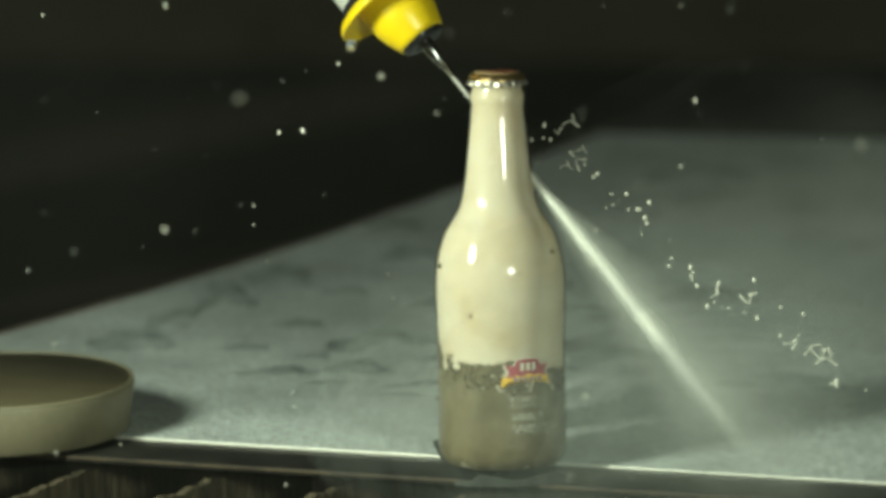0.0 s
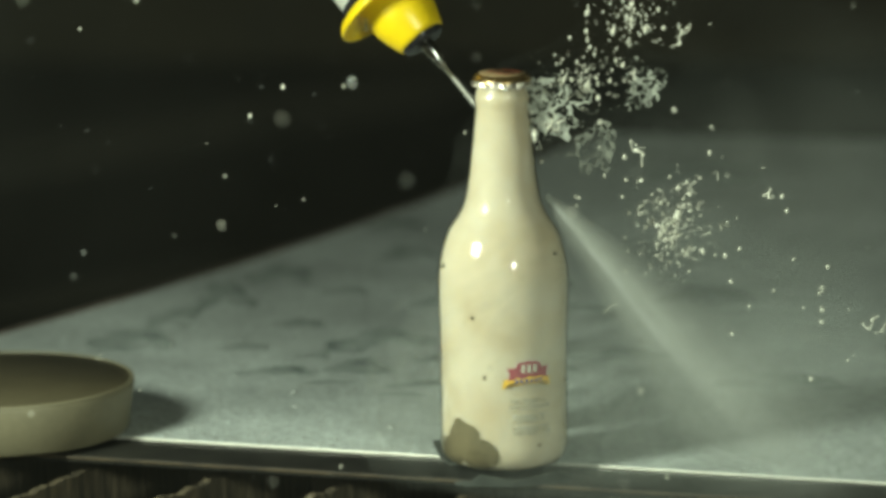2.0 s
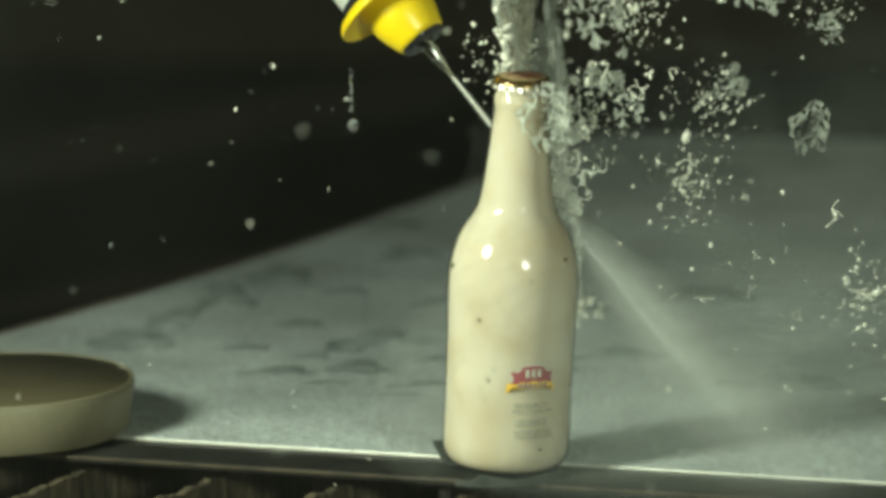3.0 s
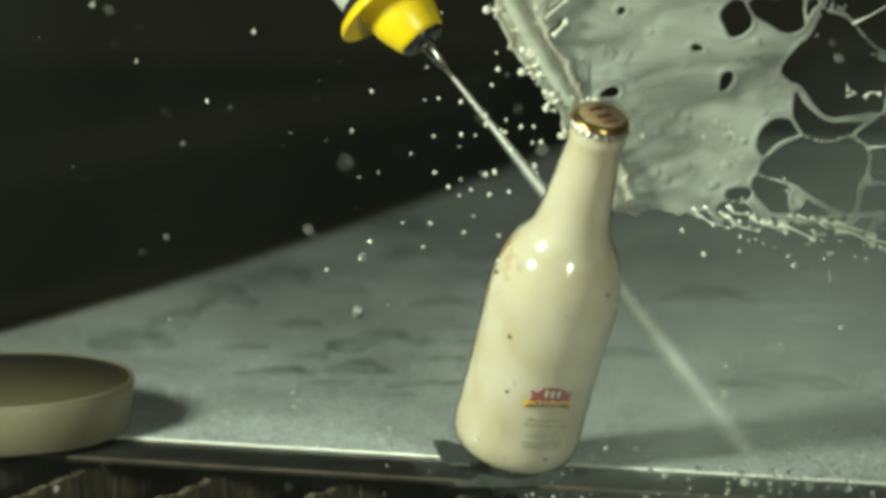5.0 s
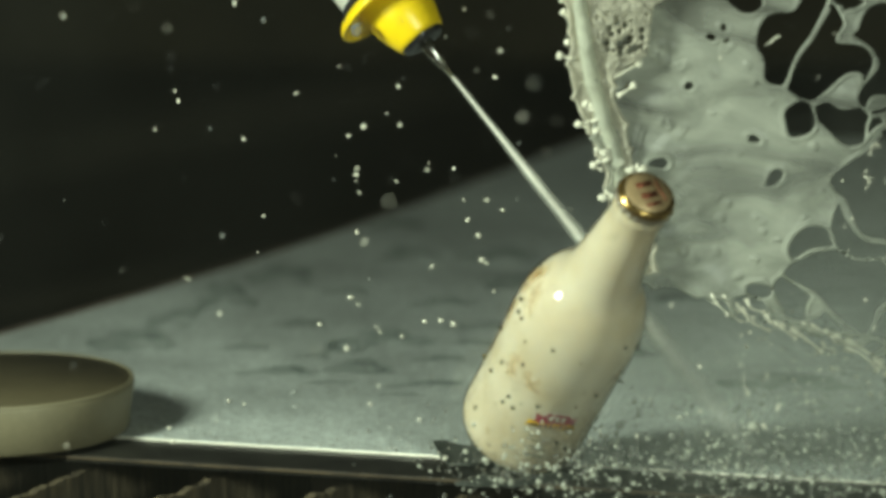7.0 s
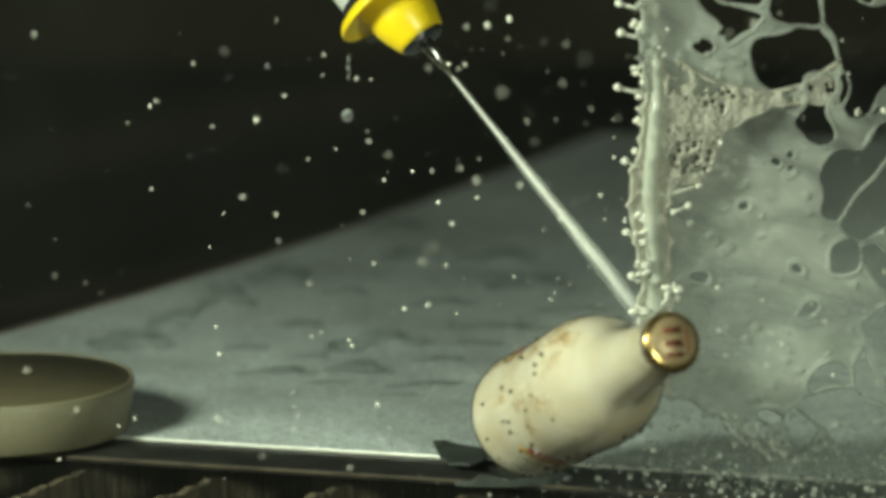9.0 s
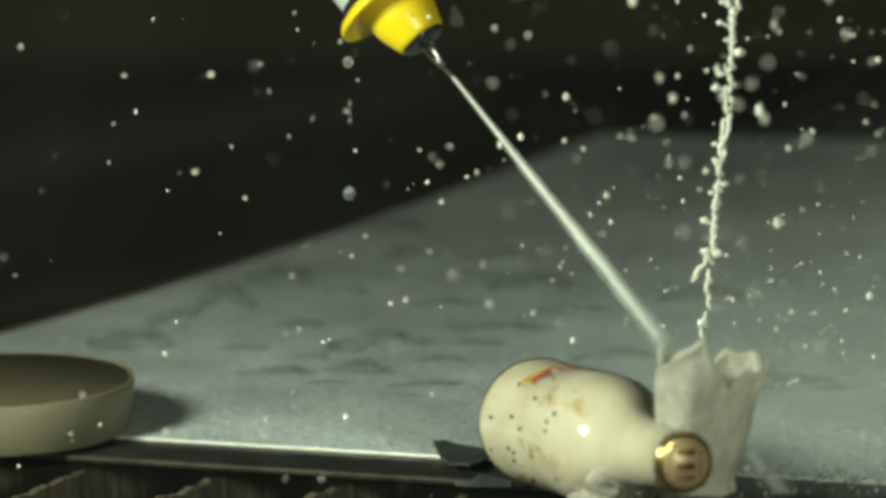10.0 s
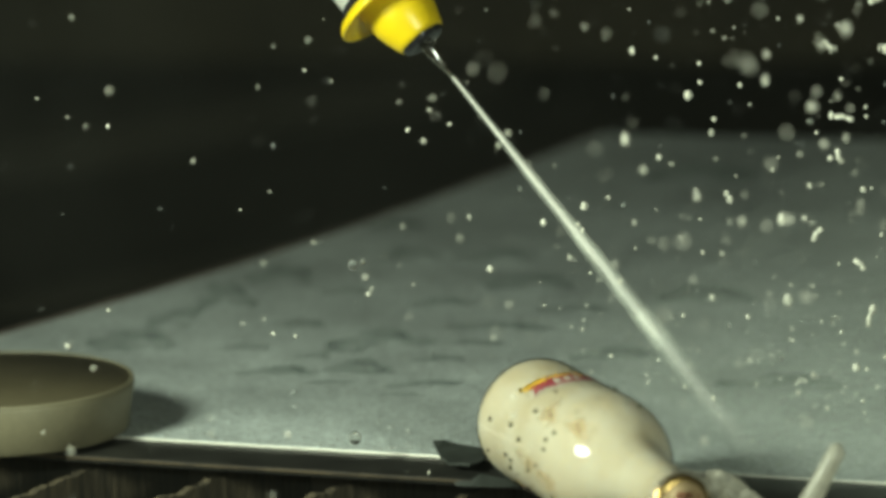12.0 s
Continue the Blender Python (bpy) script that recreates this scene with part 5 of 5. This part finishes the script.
    # swarms rain in from above; finer ones leap up beside the bottle
    for k, ob in enumerate(swarms):
        sx, sz = 0.010 * math.sin(k * 2.4), 0.012 * math.cos(k * 1.3)
        if k < 5:
            walk(ob, [(0, pose(-0.02, 0, 0.62 + 0.03 * k)), (6.4, pose(-0.02, 0, 0.50 + 0.03 * k)), (8.8, pose(-0.01, 0, 0.10 + 0.02 * k)), (9.6, pose(0, 0, 0.02 + 0.01 * k)), (12, pose(sx, 0, sz - 0.01, 0, 3 * math.sin(k), 0))])
        else:
            x = (0.075, 0.125, 0.165)[k - 5]
            walk(ob, [(0, pose(x, 0, -0.25)), (4.2, pose(x, 0, -0.22)), (5.5, pose(x, 0, -0.055)), (6.6, pose(x, 0, 0.000)), (7.2, pose(x + 0.01, 0, 0.012)), (8.8, pose(x + 0.015, 0, 0.03 + sz)), (10.0, pose(x + 0.02, 0, 0.05 + sz)), (12, pose(x + 0.03, 0, 0.02 + sz))])

    # drips from the brim
    def fall(ob, x, y, track):
        rows = [(t, pose(x, y, z) if z < 0.2085 else pose(-0.052, 0.030, 0.226)) for t, z in track]
        walk(ob, rows)
    fall(drips[0], -0.0698, 0.0, [(0, 0.2075), (0.8, 0.2044), (1.5, 0.1989), (2.0, 0.1894), (2.5, 0.1805), (3.0, 0.1681), (5.0, 0.0753), (5.5, 0.0435), (6.0, 0.0085), (6.2, -0.006), (7.0, -0.12), (12, -0.16)])
    fall(drips[1], -0.0668, 0.0, [(0, 0.2110), (2.8, 0.2085), (3.4, 0.1900), (5.0, 0.1027), (5.5, 0.0730), (6.0, 0.0398), (6.5, 0.0077), (7.2, -0.12), (12, -0.16)])
    fall(drips[2], -0.0726, 0.0, [(0, 0.2120), (6.6, 0.2090), (7.2, 0.2050), (8.8, 0.1800), (9.0, 0.1730), (9.5, 0.1553), (10.5, 0.1093), (11.5, 0.0483), (12, 0.0121)])
    fall(drips[3], -0.0718, 0.0, [(0, 0.2120), (9.4, 0.2095), (10.0, 0.1994), (10.5, 0.1654), (11.5, 0.1245), (12, 0.0986)])
    bx, by = -0.0705, 0.0
    inside_cup = pose(-0.058, 0.034, 0.243)
    walk(drip_threads[0], [(0, inside_cup), (1.7, inside_cup), (2.4, pose(bx, by, 0.2080)), (3.0, pose(bx, by, 0.1960)), (3.8, pose(bx, by, 0.145)), (4.8, pose(bx, by, 0.02)), (5.6, pose(bx, by, -0.08)), (12, pose(bx, by, -0.16))])
    walk(drip_threads[1], [(0, inside_cup), (8.0, inside_cup), (8.7, pose(bx - 0.001, by, 0.2060)), (9.5, pose(bx - 0.001, by, 0.2010)), (10.2, pose(bx - 0.001, by, 0.170)), (11.2, pose(bx - 0.001, by, 0.085)), (12, pose(bx - 0.001, by, -0.03))])


motions()
